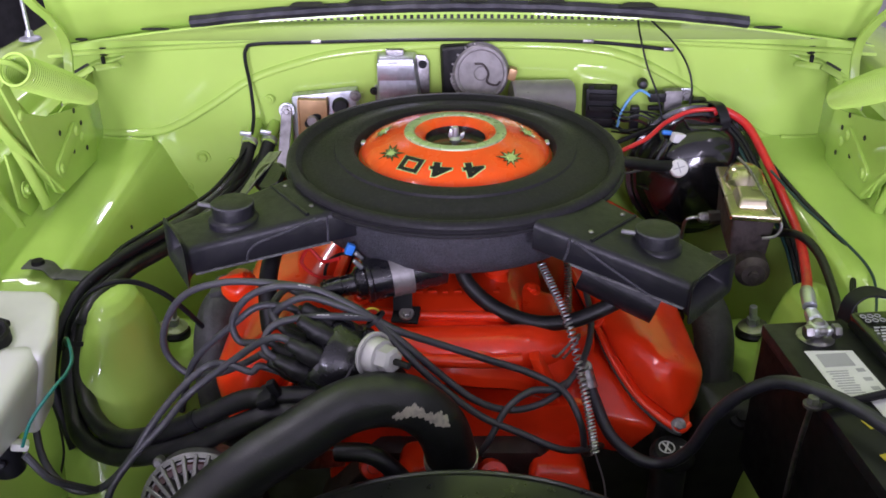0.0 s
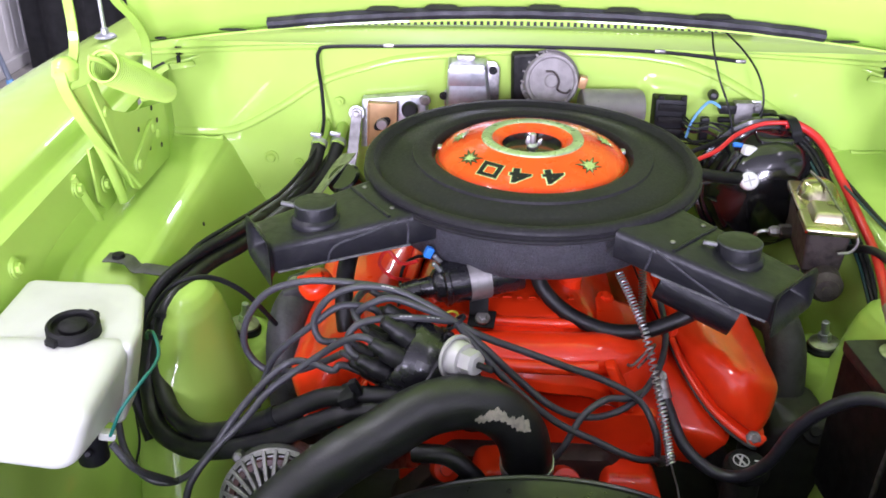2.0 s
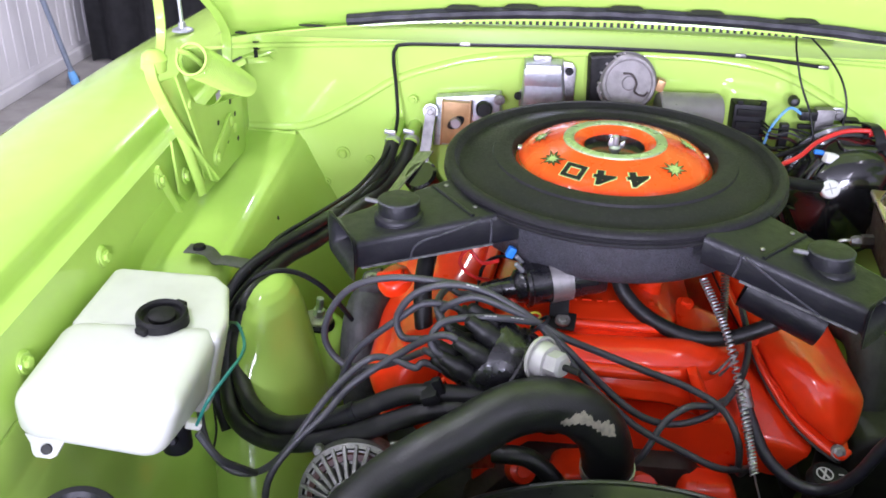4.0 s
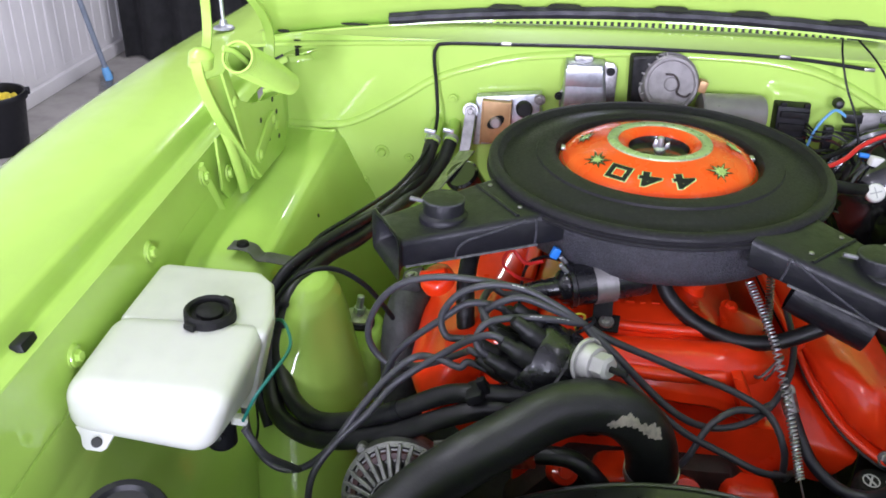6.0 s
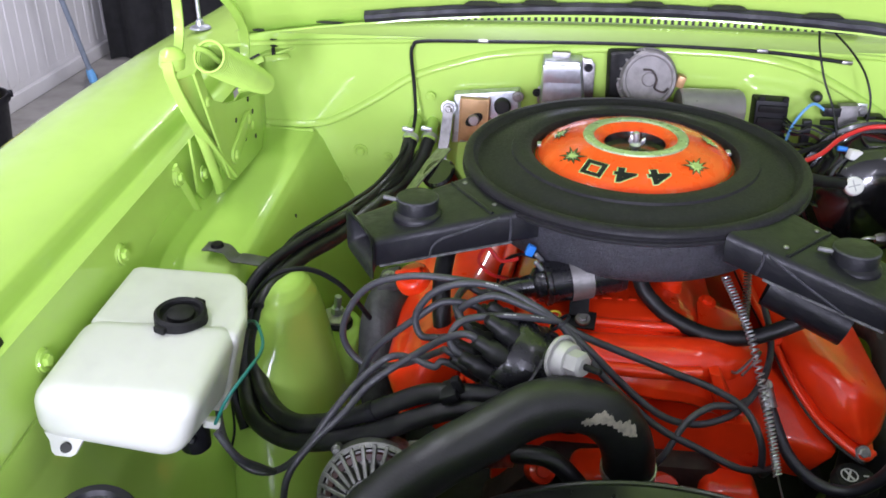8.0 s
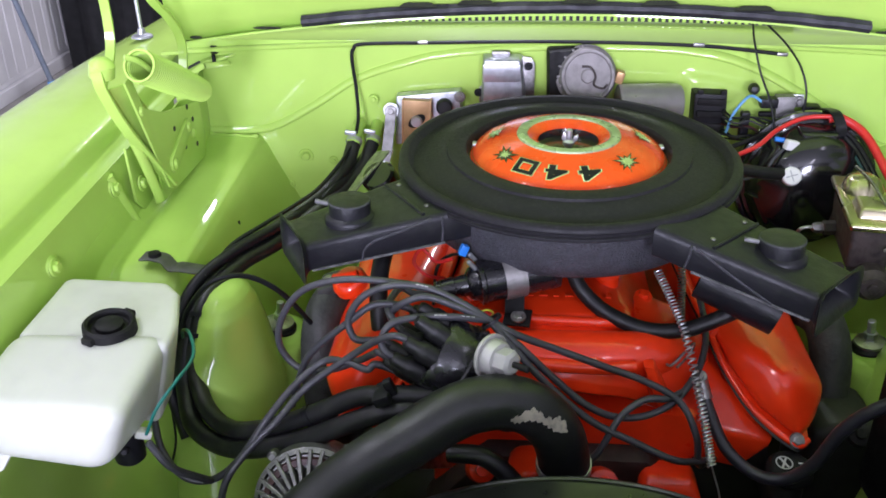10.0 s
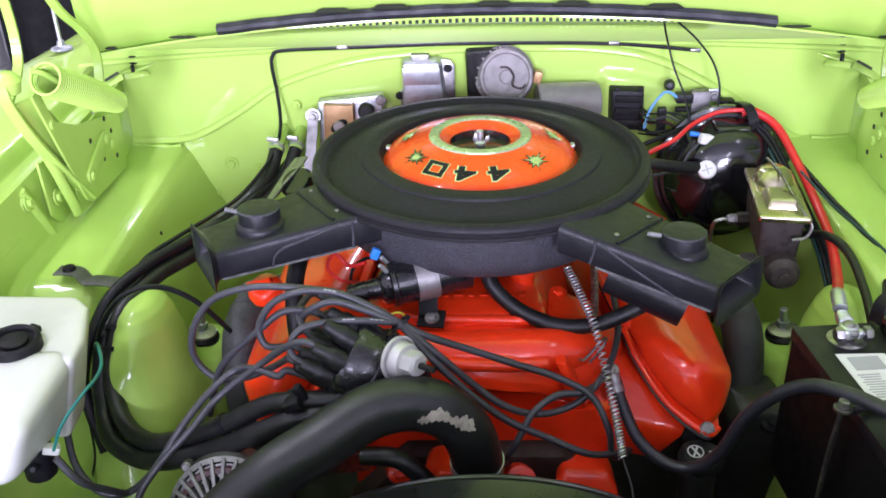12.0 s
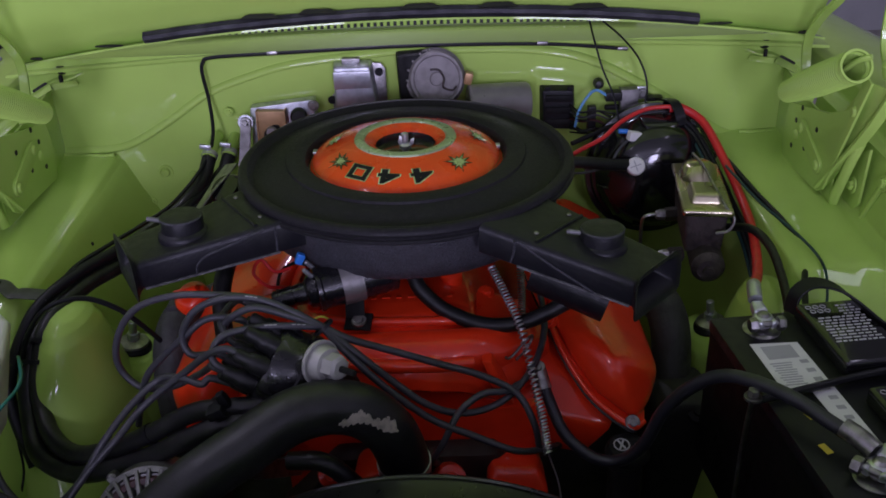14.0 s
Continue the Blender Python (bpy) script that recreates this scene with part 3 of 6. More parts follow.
    st = thing("shock_absorber_top", (STUD_X, 1.080, 0.680), "zinc shock stud with rubber bushing on tower", "shock absorber", "shock absorber tops")
    m = to_axis((STUD_X, 1.080, 0.680), (0.14 * s, -0.02, 1))
    part("rubber_bushing", lathe([(0, 0.014), (0.020, 0.013), (0.025, 0.008), (0.025, 0.003), (0.021, 0), (0, 0)], m, 28), BLACK_SATIN, st)
    part("washer", lathe([(0, 0.020), (0.012, 0.020), (0.021, 0.016), (0.022, 0.013), (0, 0.013)], m, 28), STEEL, st)
    part("stud", merge(cyl(0.0055, 0.05, m, 12), lathe([(0, 0.030), (0.009, 0.030), (0.009, 0.020), (0, 0.020)], m, 6)), ZINC, st)
    return a


apron("l")
apron("r")


def hinge(side):
    s = 1 if side == "l" else -1
    flip = Matrix() if s == 1 else Matrix.Translation((2 * 0.027, 0, -0.010)) @ Matrix.Diagonal((-1, 1, 1, 1))
    h = thing("hood_support", (-0.60 if s == 1 else 0.654, 1.2, 0.84), "lime green hood hinge assembly with coil spring", "hood hinge", "hood hinges")

    def add(name, bm, parent=h, label="", material=GREEN):
        bm.transform(flip)
        return part(name, bm, material, parent, label)
    side_plane = Matrix(((0, 0, 1, -0.579), (1, 0, 0, 0), (0, 1, 0, 0), (0, 0, 0, 1)))
    pl = add("hinge_plate", plate([(1.115, 1.040), (1.135, 1.045), (1.160, 0.990), (1.225, 0.962), (1.30, 0.945), (1.375, 0.930), (1.385, 0.870), (1.37, 0.835), (1.225, 0.838), (1.205, 0.85)], 0.004, side_plane, 0.001))
    add("flange", strip([(-0.601, 1.093, 1.062), (-0.599, 1.096, 1.035), (-0.592, 1.125, 0.975), (-0.584, 1.175, 0.905), (-0.577, 1.222, 0.846)], (1, 0, 0.1), 0.016, 0.005))
    add("web", sheet(lambda u, v: Vector((-0.599, 1.098, 1.035)).lerp(Vector((-0.579, 1.220, 0.848)), u) * (1 - v) + Vector((-0.580, 1.130, 1.038)).lerp(Vector((-0.579, 1.225, 0.842)), u) * v + Vector((0, 0.030, 0)) * math.sin(math.pi * u) * v - Vector((0.004, 0.012, 0)) * math.sin(math.pi * u) * (1 - v), 10, 4, 0.003))
    add("foot", plate([(1.145, 0.935), (1.165, 0.925), (1.215, 0.855), (1.205, 0.820), (1.175, 0.825), (1.150, 0.85)], 0.004, Matrix(((0, 0, 1, -0.610), (1, 0, 0, 0), (0, 1, 0, 0), (0, 0, 0, 1))), 0.001))
    add("foot_roll", tube([(-0.594, 1.150, 0.945), (-0.590, 1.158, 0.918), (-0.588, 1.172, 0.880), (-0.588, 1.187, 0.846), (-0.590, 1.194, 0.832)], 0.0075, 12, 6, flat=0.6))
    add("hinge_panel", sheet(lambda u, v: (-0.589 - 0.012 * u ** 2, 1.20 + 0.274 * u, 0.828 + (0.128 - 0.02 * (1 - u)) * v), 12, 8, 0.003))
    add("arm_cap", lathe([(0, 0.016), (0.010, 0.014), (0.017, 0.007), (0.017, -0.010), (0.011, -0.014), (0, -0.014)], to_axis((-0.600, 1.108, 1.062), (0.25, -0.1, 1)), 28))
    add("arm", strip([(-0.612, 1.12, 1.03), (-0.620, 1.19, 1.075), (-0.614, 1.17, 1.20), (-0.610, 1.10, 1.42)], (1, 0.2, 0), 0.013, 0.006))
    add("link_strap", strip([(-0.590, 1.36, 0.965), (-0.585, 1.362, 1.03), (-0.586, 1.33, 1.075), (-0.592, 1.27, 1.13), (-0.60, 1.2, 1.25)], (1, 0.1, 0), 0.014, 0.006))
    lobe_a, lobe_b, ends = (1.302, 0.911), (1.229, 0.879), []
    for (cy, cz), start in ((lobe_a, -66), (lobe_b, 114)):
        for k in range(9):
            an = radians(start + 22.5 * k)
            ends.append((cy + 0.0135 * math.cos(an), cz + 0.0135 * math.sin(an)))
    add("pivot_link", plate(ends, 0.005, Matrix(((0, 0, 1, -0.575), (1, 0, 0, 0), (0, 1, 0, 0), (0, 0, 0, 1))), 0.001), pl)
    for (y, z), x in ((lobe_a, -0.570), (lobe_b, -0.570), ((1.330, 0.890), -0.575), ((1.326, 0.958), -0.575), ((1.15, 0.99), -0.575)):
        add("rivet", lathe([(0, 0.004), (0.006, 0.003), (0.0085, 0), (0, 0)], to_axis((x, y, z), (1, 0, 0)), 16), pl)
    # Dark discs colour in the shade of the hinge plate's holes
    for y, z in ((1.255, 0.925), (1.318, 0.938), (1.29, 0.882), (1.34, 0.868), (1.335, 0.912)):
        add("hole", lathe([(0, 0.0012), (0.0042, 0.0012), (0.0042, 0), (0, 0)], to_axis((-0.5755, y, z), (1, 0, 0)), 14), pl, "dark disc painted as a shaded hole", NEAR_BLACK)
    taper = 0.30 if s == 1 else 0.34
    a, b = Vector((-0.553, 1.122, 1.062)), Vector((-0.537, 1.295, 0.972))
    sp = add("spring", coil([a, a.lerp(b, 0.5), b], 0.0205, 0.0027, 38, 6, 20, lambda f: 1.0 - taper * max(0.0, (f - 0.45) / 0.55) ** 1.5))
    add("spring_end", lathe([(0.0226, -0.001), (0.0226, 0.004), (0.0196, 0.004), (0.0196, -0.001)], to_axis(a, a - b), 28, True), sp)
    add("hook", tube([a + Vector((-0.02, 0.0, 0.012)), a + Vector((-0.008, 0.012, 0.004)), a + Vector((0.0, 0.04, -0.02))], 0.004, 8, 4), sp)
    add("rear_hook", tube([b + Vector((0, -0.01, 0)), b + Vector((0.0, 0.012, -0.004)), b + Vector((-0.02, 0.02, -0.012)), b + Vector((-0.05, 0.02, -0.02))], 0.004, 8, 4), sp)
    bolt(BOLT_GREEN, flip @ Vector((-0.604, 1.172, 0.870)), (s, 0, 0.1), h)
    return h


hinge("l")
hinge("r")


# ---- engine ----
def engine():
    e = thing("engine_block", (0.02, 1.1, 0.3), "orange painted big V8 engine block, front view", "engine")
    part("block", hull([(x, y, z) for x in (-0.15, 0.18) for y in (0.89, 1.36) for z in (0.30, 0.70)], 0.01), ORANGE, e)
    # Timing cover coloured dark to stand in for the shade low down
    part("timing_cover", hull([(-0.14, 0.86, 0.32), (0.18, 0.86, 0.32), (0.20, 0.86, 0.55), (0.12, 0.865, 0.645), (-0.08, 0.865, 0.645), (-0.16, 0.86, 0.55), (-0.14, 0.9, 0.32), (0.18, 0.9, 0.32), (0.2, 0.9, 0.57), (0.12, 0.9, 0.655), (-0.08, 0.9, 0.655), (-0.16, 0.9, 0.57)], 0.012), SHADED_IRON, e, "dark timing cover, its shade put into the colour")
    part("water_pump_housing", hull([(-0.05, 0.79, 0.62), (0.02, 0.79, 0.62), (0.04, 0.80, 0.665), (0.02, 0.785, 0.690), (-0.03, 0.785, 0.690), (-0.06, 0.80, 0.65), (-0.05, 0.86, 0.62), (0.03, 0.86, 0.62), (0.03, 0.86, 0.68), (-0.05, 0.86, 0.67)], 0.012, 3), ORANGE, e)
    for x, y, z, r in ((0.062, 0.840, 0.630, 0.020), (0.040, 0.840, 0.600, 0.018), (-0.085, 0.840, 0.645, 0.017)):
        part("casting_lug", lathe([(0, 0.020), (r * 0.45, 0.020), (r * 0.5, 0.014), (r * 0.92, 0.012), (r, 0.008), (r * 1.1, -0.03), (0, -0.03)], to_axis((x, y, z), (0.1, -0.75, 0.6)), 18), ORANGE, e)
    part("mount_boss", hull([(0.108, 0.815, 0.53), (0.180, 0.815, 0.53), (0.185, 0.835, 0.612), (0.172, 0.85, 0.636), (0.118, 0.85, 0.640), (0.105, 0.83, 0.616), (0.108, 0.88, 0.53), (0.180, 0.88, 0.53), (0.180, 0.89, 0.626), (0.112, 0.89, 0.636)], 0.012, 4), ORANGE, e)
    for s, nm in ((1, 0.0), (-1, 0.04)):
        def X(x):
            return x if s == 1 else nm - x
        part("cylinder_head", hull([(X(0.10), 0.905, 0.70), (X(0.182), 0.965, 0.748), (X(0.272), 0.878, 0.674), (X(0.235), 0.885, 0.625), (X(0.15), 0.89, 0.64), (X(0.10), 1.33, 0.70), (X(0.19), 1.33, 0.775), (X(0.30), 1.33, 0.67), (X(0.23), 1.33, 0.58)], 0.008), ORANGE, e)
    return e


engine()


def intake():
    i = thing("intake_manifold", (0.01, 1.05, 0.70), "orange painted cast intake manifold with raised lettering", "intake manifold")
    prof = [(1.36, 0.808), (1.03, 0.806), (0.985, 0.804), (0.960, 0.797), (0.947, 0.786), (0.928, 0.782), (0.905, 0.780), (0.888, 0.772), (0.878, 0.756), (0.877, 0.742), (0.890, 0.731), (0.925, 0.727), (0.955, 0.720), (0.960, 0.67)]

    def casting(u, v):
        w = 2 * u - 1
        k = v * (len(prof) - 1)
        i = min(int(k), len(prof) - 2)
        y = prof[i][0] + (prof[i + 1][0] - prof[i][0]) * (k - i)
        z = prof[i][1] + (prof[i + 1][1] - prof[i][1]) * (k - i)
        drop = abs(w) ** 3.4
        swell = 0.006 * math.exp(-((w - 0.42) / 0.16) ** 2) + 0.005 * math.exp(-((w + 0.35) / 0.2) ** 2)
        return (-0.012 + 0.150 * w, y + 0.030 * drop - 0.7 * swell * (v > 0.3), z - 0.050 * drop + swell * 0.5 * (v < 0.6))
    part("casting", sheet(casting, 48, 78, 0.004), ORANGE, i, smooth=60)
    for line, r in ((((-0.10, 0.962, 0.7955), (-0.03, 0.953, 0.7935), (0.05, 0.951, 0.7930), (0.10, 0.958, 0.789)), 0.0065), (((-0.10, 0.893, 0.7735), (-0.03, 0.886, 0.7725), (0.05, 0.882, 0.7725), (0.095, 0.890, 0.770)), 0.0085)):
        part("casting_rib", tube(line, r, 10, 8), ORANGE, i)
    part("recess", hull([(-0.12, 0.945, 0.71), (0.13, 0.945, 0.71), (0.13, 0.945, 0.62), (-0.12, 0.945, 0.62), (-0.12, 0.97, 0.71), (0.13, 0.97, 0.71), (0.13, 0.97, 0.62), (-0.12, 0.97, 0.62)], 0.006), ORANGE, i)
    part("front_runner", tube([(-0.115, 0.935, 0.758), (-0.06, 0.922, 0.763), (0.0, 0.917, 0.766), (0.06, 0.919, 0.766), (0.11, 0.928, 0.762), (0.150, 0.948, 0.752), (0.178, 0.975, 0.742)], 0.030, 28, 10, flat=0.8), ORANGE, i, smooth=80)
    part("side_runner", hull([(0.095, 0.905, 0.765), (0.155, 0.925, 0.768), (0.185, 0.95, 0.755), (0.17, 0.905, 0.715), (0.12, 0.885, 0.715), (0.10, 1.03, 0.80), (0.17, 1.03, 0.775), (0.19, 1.05, 0.72)], 0.018, 5), ORANGE, i)
    part("side_runner", hull([(-0.13, 0.90, 0.765), (-0.19, 0.93, 0.768), (-0.22, 0.95, 0.755), (-0.19, 0.9, 0.715), (-0.14, 0.885, 0.715), (-0.12, 1.03, 0.80), (-0.19, 1.03, 0.80), (-0.22, 1.05, 0.75)], 0.016, 5), ORANGE, i)
    part("rib", hull([(0.105, 0.888, 0.772), (0.118, 0.885, 0.772), (0.145, 0.878, 0.712), (0.130, 0.878, 0.710), (0.105, 0.93, 0.772), (0.135, 0.92, 0.71), (0.15, 0.92, 0.712), (0.12, 0.93, 0.772)], 0.004, 2), ORANGE, i)
    part("boss", cyl(0.016, 0.03, to_axis((0.072, 1.045, 0.785), (0, -0.1, 1)), 24, 0.004), ORANGE, i)
    for k, w in enumerate((0.010, 0.014, 0.008, 0.012, 0.010, 0.016, 0.009)):
        part("cast_letter_bar", box((w * 0.8, 0.0060, 0.0018), pose(-0.030 + 0.0165 * k, 0.992 + 0.001 * (k % 2), 0.8060, -2, 0, 2), 0.0008, 2), ORANGE, i)
    for x, y, z in ((0.118, 1.02, 0.792), (-0.105, 0.985, 0.800), (0.165, 0.962, 0.768)):
        link("bolt", BOLT_ORANGE, i, m=to_axis((x, y, z), (0.1, -0.3, 1)))
    return i


intake()


def valve_cover(side):
    s = 1 if side == "r" else -1

    def P(x, y, z):
        return (x if s == 1 else 0.04 - x, y, z)
    v = thing("valve_cover", P(0.25, 1.1, 0.68), "orange painted stamped steel valve cover, glossy", "valve cover", "valve covers")
    rail = [(0.165, 1.22, 0.800), (0.178, 1.09, 0.786), (0.199, 0.990, 0.764), (0.217, 0.940, 0.736), (0.245, 0.888, 0.711), (0.286, 0.856, 0.691), (0.304, 0.866, 0.690)]
    body = [(0.170, 1.30, 0.798), (0.201, 0.985, 0.768), (0.221, 0.935, 0.737), (0.247, 0.890, 0.715), (0.287, 0.860, 0.695), (0.304, 0.868, 0.693)] + [(0.268, 0.882, 0.773), (0.268, 1.36, 0.773), (0.329, 0.908, 0.739), (0.329, 1.36, 0.739), (0.335, 0.945, 0.700), (0.335, 1.36, 0.700), (0.26, 1.36, 0.70)]
    part("cover", hull([P(*p) for p in body], 0.017, 6), ORANGE, v, smooth=60)
    part("skirt", hull([P(x + 0.002, y + 0.003, z - 0.001) for x, y, z in rail] + [P(0.325, 0.955, 0.680), P(0.325, 1.34, 0.680), P(0.170, 1.34, 0.795), P(0.22, 1.34, 0.66), P(0.24, 0.95, 0.67)], 0.001, 1), ORANGE, v)
    part("flange", tube([P(*p) for p in rail], 0.0042, 10, 6), ORANGE, v)
    part("gasket", strip([P(x - 0.001, y - 0.001, z - 0.0035) for x, y, z in rail], (0.66 * s, 0.30, 0.42), 0.008, 0.0020), NEAR_BLACK, v)
    bolt(BOLT_ZINC, P(0.288, 0.858, 0.695), (0.1 * s, -0.8, 0.6), v)
    bolt(BOLT_ORANGE, P(0.199, 0.984, 0.767), (-0.3 * s, -0.6, 0.7), v)
    return v


valve_cover("l")
valve_cover("r")


def exhaust(side):
    s = 1 if side == "r" else -1

    def P(x, y, z):
        return (x - 0.014 if s == 1 else 0.069 - x, y, z)
    e = thing("exhaust_manifold", P(0.36, 1.05, 0.5), "grey cast iron exhaust manifold beside the engine", "exhaust manifold", "exhaust manifolds")
    part("log", tube([P(0.345, 1.30, 0.66), P(0.360, 1.18, 0.70), P(0.374, 1.09, 0.735), P(0.384, 1.05, 0.732), P(0.388, 1.02, 0.69), P(0.382, 1.0, 0.60), P(0.36, 1.02, 0.40)], 0.027, 20, 8), MANIFOLD, e)
    part("bolt_flange", box((0.03, 0.05, 0.016), pose(*P(0.378, 1.075, 0.764), 0, 20 * s, 0), 0.005), MANIFOLD, e)
    bolt(BOLT_ZINC, P(0.380, 1.075, 0.772), (0.2 * s, 0, 1), e)
    return e


exhaust("l")
exhaust("r")


# ---- air cleaner ----
def text_mesh(body, size, depth, offset=0.0):
    cu = bpy.data.curves.new("digits", "FONT")
    cu.body, cu.size, cu.extrude, cu.align_x, cu.align_y = body, size, depth, "CENTER", "CENTER"
    cu.resolution_u, cu.offset = 3, offset
    ob = bpy.data.objects.new("digits", cu)
    me = bpy.data.meshes.new_from_object(ob)
    bpy.data.objects.remove(ob)
    return me


def air_cleaner():
    centre = Vector((0.0165, 1.138, 0.0))
    tilt = Matrix.Translation((centre.x, centre.y, 0.944)) @ Matrix.Rotation(radians(1.1), 4, "X") @ Matrix.Translation((0, 0, -0.944))
    a = thing("air_cleaner", (centre.x, centre.y, 0.87), "black round dual snorkel air cleaner with orange centre", "air cleaner")
    part("lid", lathe([(0.133, 0.936), (0.134, 0.946), (0.138, 0.953), (0.146, 0.9555), (0.156, 0.9545), (0.163, 0.9530), (0.1645, 0.9500), (0.167, 0.9492), (0.190, 0.9455), (0.1925, 0.9435), (0.204, 0.9415), (0.2085, 0.9395), (0.2115, 0.9415), (0.216, 0.9475), (0.2205, 0.9485), (0.2255, 0.9468), (0.2285, 0.9435), (0.2288, 0.9400), (0.2268, 0.9378), (0.2268, 0.9352), (0.2298, 0.9338), (0.2302, 0.9305), (0.227, 0.9280), (0.206, 0.9280)], tilt, 128), LID, a)
    part("body_ring", lathe([(0.214, 0.934), (0.211, 0.928), (0.207, 0.926), (0.207, 0.886), (0.205, 0.872), (0.197, 0.864), (0.0, 0.862)], tilt, 128), CRACKLE, a, "black wrinkle-finish ring")
    dome = part("centre_plate", lathe([(0.134, 0.938), (0.132, 0.941), (0.124, 0.951), (0.112, 0.9582), (0.095, 0.9645), (0.078, 0.969), (0.069, 0.9715)], tilt, 96), ORANGE_DECAL, a, "glossy orange dished centre plate")
    part("foil_ring", lathe([(0.0705, 0.9695), (0.0685, 0.9735), (0.063, 0.975), (0.0565, 0.974), (0.0545, 0.9715)], tilt, 96), PALE_FOIL, a, "pale lime foil ring")
    part("inner_dish", lathe([(0.0555, 0.972), (0.049, 0.970), (0.042, 0.965), (0.040, 0.961)], tilt, 96), ORANGE_DECAL, a)
    part("centre_well", lathe([(0.0405, 0.963), (0.038, 0.954), (0.0, 0.952)], tilt, 64), BLACK_GLOSS, a, "black centre well")
    part("rim_foil", lathe([(0.1335, 0.9395), (0.1305, 0.9425), (0.1285, 0.9455), (0.1295, 0.943)], tilt, 96), LIME_METAL, a)
    low = tilt @ Matrix.Translation((0, 0, -0.003))
    w = merge(cyl(0.0045, 0.03, low @ pose(0, -0.008, 0.954), 12), cyl(0.008, 0.010, low @ pose(0, -0.008, 0.960), 16, 0.003),
              hull([low @ Vector((x, -0.008 + y, z)) for x, y, z in ((0.004, -0.002, 0.962), (0.004, 0.002, 0.962), (0.012, -0.002, 0.969), (0.012, 0.002, 0.969), (0.0125, -0.002, 0.977), (0.0125, 0.002, 0.977), (0.007, -0.002, 0.974), (0.007, 0.002, 0.974))], 0.001),
              hull([low @ Vector((-x, -0.008 + y, z)) for x, y, z in ((0.004, -0.002, 0.962), (0.004, 0.002, 0.962), (0.010, -0.002, 0.971), (0.010, 0.002, 0.971), (0.007, -0.002, 0.981), (0.007, 0.002, 0.981), (0.002, -0.002, 0.977), (0.002, 0.002, 0.977))], 0.001))
    part("wing_nut", w, ZINC, a)

    # figures and bursts lie on the cone of the plate
    def on_plate(angle, r, lift):
        z = interp([(0.069, 0.9715), (0.078, 0.969), (0.095, 0.9645), (0.112, 0.9582), (0.124, 0.951), (0.132, 0.941)], r)
        slope = math.atan2(0.9655 - 0.9565, 0.018)
        return tilt @ Matrix.Rotation(angle, 4, "Z") @ Matrix.Translation((0, -r, z + lift)) @ Matrix.Rotation(slope, 4, "X")
    for angle, ch in ((-0.57, "0"), (-0.185, "4"), (0.215, "4")):
        for off, mt, lift, name in ((0.0026, LIME_METAL, 0.0006, "figure_outline"), (0.0012, BLACK_DULL, 0.0012, "figure")):
            place = on_plate(angle, 0.1055, lift)
            if ch == "0":
                bm = lathe([(0.0135 - off * 1.5, -0.0004), (0.0185 + off * 1.5, -0.0004), (0.0185 + off * 1.5, 0.0004), (0.0135 - off * 1.5, 0.0004)], pose(0, 0, 0, 0, 0, 45), 4, True)
                bm.transform(place @ Matrix.Diagonal((1.0, 0.80, 1, 1)))
                part(name, bm, mt, dome, smooth=0)
                continue
            me = text_mesh(ch, 0.042, 0.0004, off)
            me.materials.append(mt)
            me.transform(Matrix.Diagonal((1.28, 0.74, 1, 1)))
            link(name, me, dome, m=place @ Matrix.Rotation(math.pi, 4, "Z"))
    for angle, r in ((-0.98, 0.101), (0.78, 0.101), (1.7, 0.10), (-1.75, 0.10)):
        for size, mt, lift in ((0.0215, BLACK_GLOSS, 0.0006), (0.0105 if angle < -0.9 else 0.0150, LIME_METAL, 0.0012)):
            pts = []
            for k in range(20):
                rr = size * ((1.0, 0.72, 1.15)[k % 3] if k % 2 == 0 else 0.46)
                pts.append((rr * 0.95 * math.cos(math.pi * k / 10), rr * 0.72 * math.sin(math.pi * k / 10)))
            part("burst", plate(pts, 0.0006, on_plate(angle, r, lift), 0), mt, dome, "jagged lime burst with black edge")
    for ang in (0.35, math.pi - 0.35):
        part("clip", box((0.006, 0.012, 0.004), tilt @ pose(0.135 * math.cos(ang), 0.135 * math.sin(ang) - 0.03, 0.948), 0.001), ZINC, a)

    # snorkels: a tapered box, then a thin bell lip
    def snorkel(root_f, root_b, neck_f, neck_b, hr, hn, cap, creases):
        rf, rb, nf, nb = (Vector(p) for p in (root_f, root_b, neck_f, neck_b))
        way = ((nf + nb) / 2 - (rf + rb) / 2).normalized()
        bm, rings = bmesh.new(), []
        for t, grow, ahead in ((-0.35, 0, 0), (0.0, 0, 0), (0.35, 0, 0), (0.7, 0, 0), (1.0, 0, 0), (1.0, 0.0015, 0.003), (1.0, 0.005, 0.0065), (1.0, 0.0105, 0.009), (1.0, 0.0112, 0.0102), (1.0, 0.0098, 0.0106), (1.0, 0.0035, 0.0080), (1.0, -0.0015, 0.003), (0.9, -0.003, 0), (0.55, -0.003, 0)):
            f, b = rf.lerp(nf, t) + way * ahead, rb.lerp(nb, t) + way * ahead
            mid, half = (f + b) / 2, (b - f) / 2
            across, h = half.normalized(), hr + (hn - hr) * t
            w2, h2 = half.length + grow, h / 2 + grow * 1.1
            c = mid - Vector((0, 0, h / 2))
            r, ring = min(0.008 + max(0, grow), h2 * 0.6), []
            for sx, sz, a0 in ((1, 1, 0), (-1, 1, 90), (-1, -1, 180), (1, -1, 270)):
                for da in (0, 30, 60, 90):
                    an = radians(a0 + da)
                    q = r if sz > 0 else r * 0.4
                    ring.append(bm.verts.new(c + across * (sx * (w2 - q) + q * math.cos(an)) + Vector((0, 0, sz * (h2 - q) + q * math.sin(an)))))
            rings.append(ring)
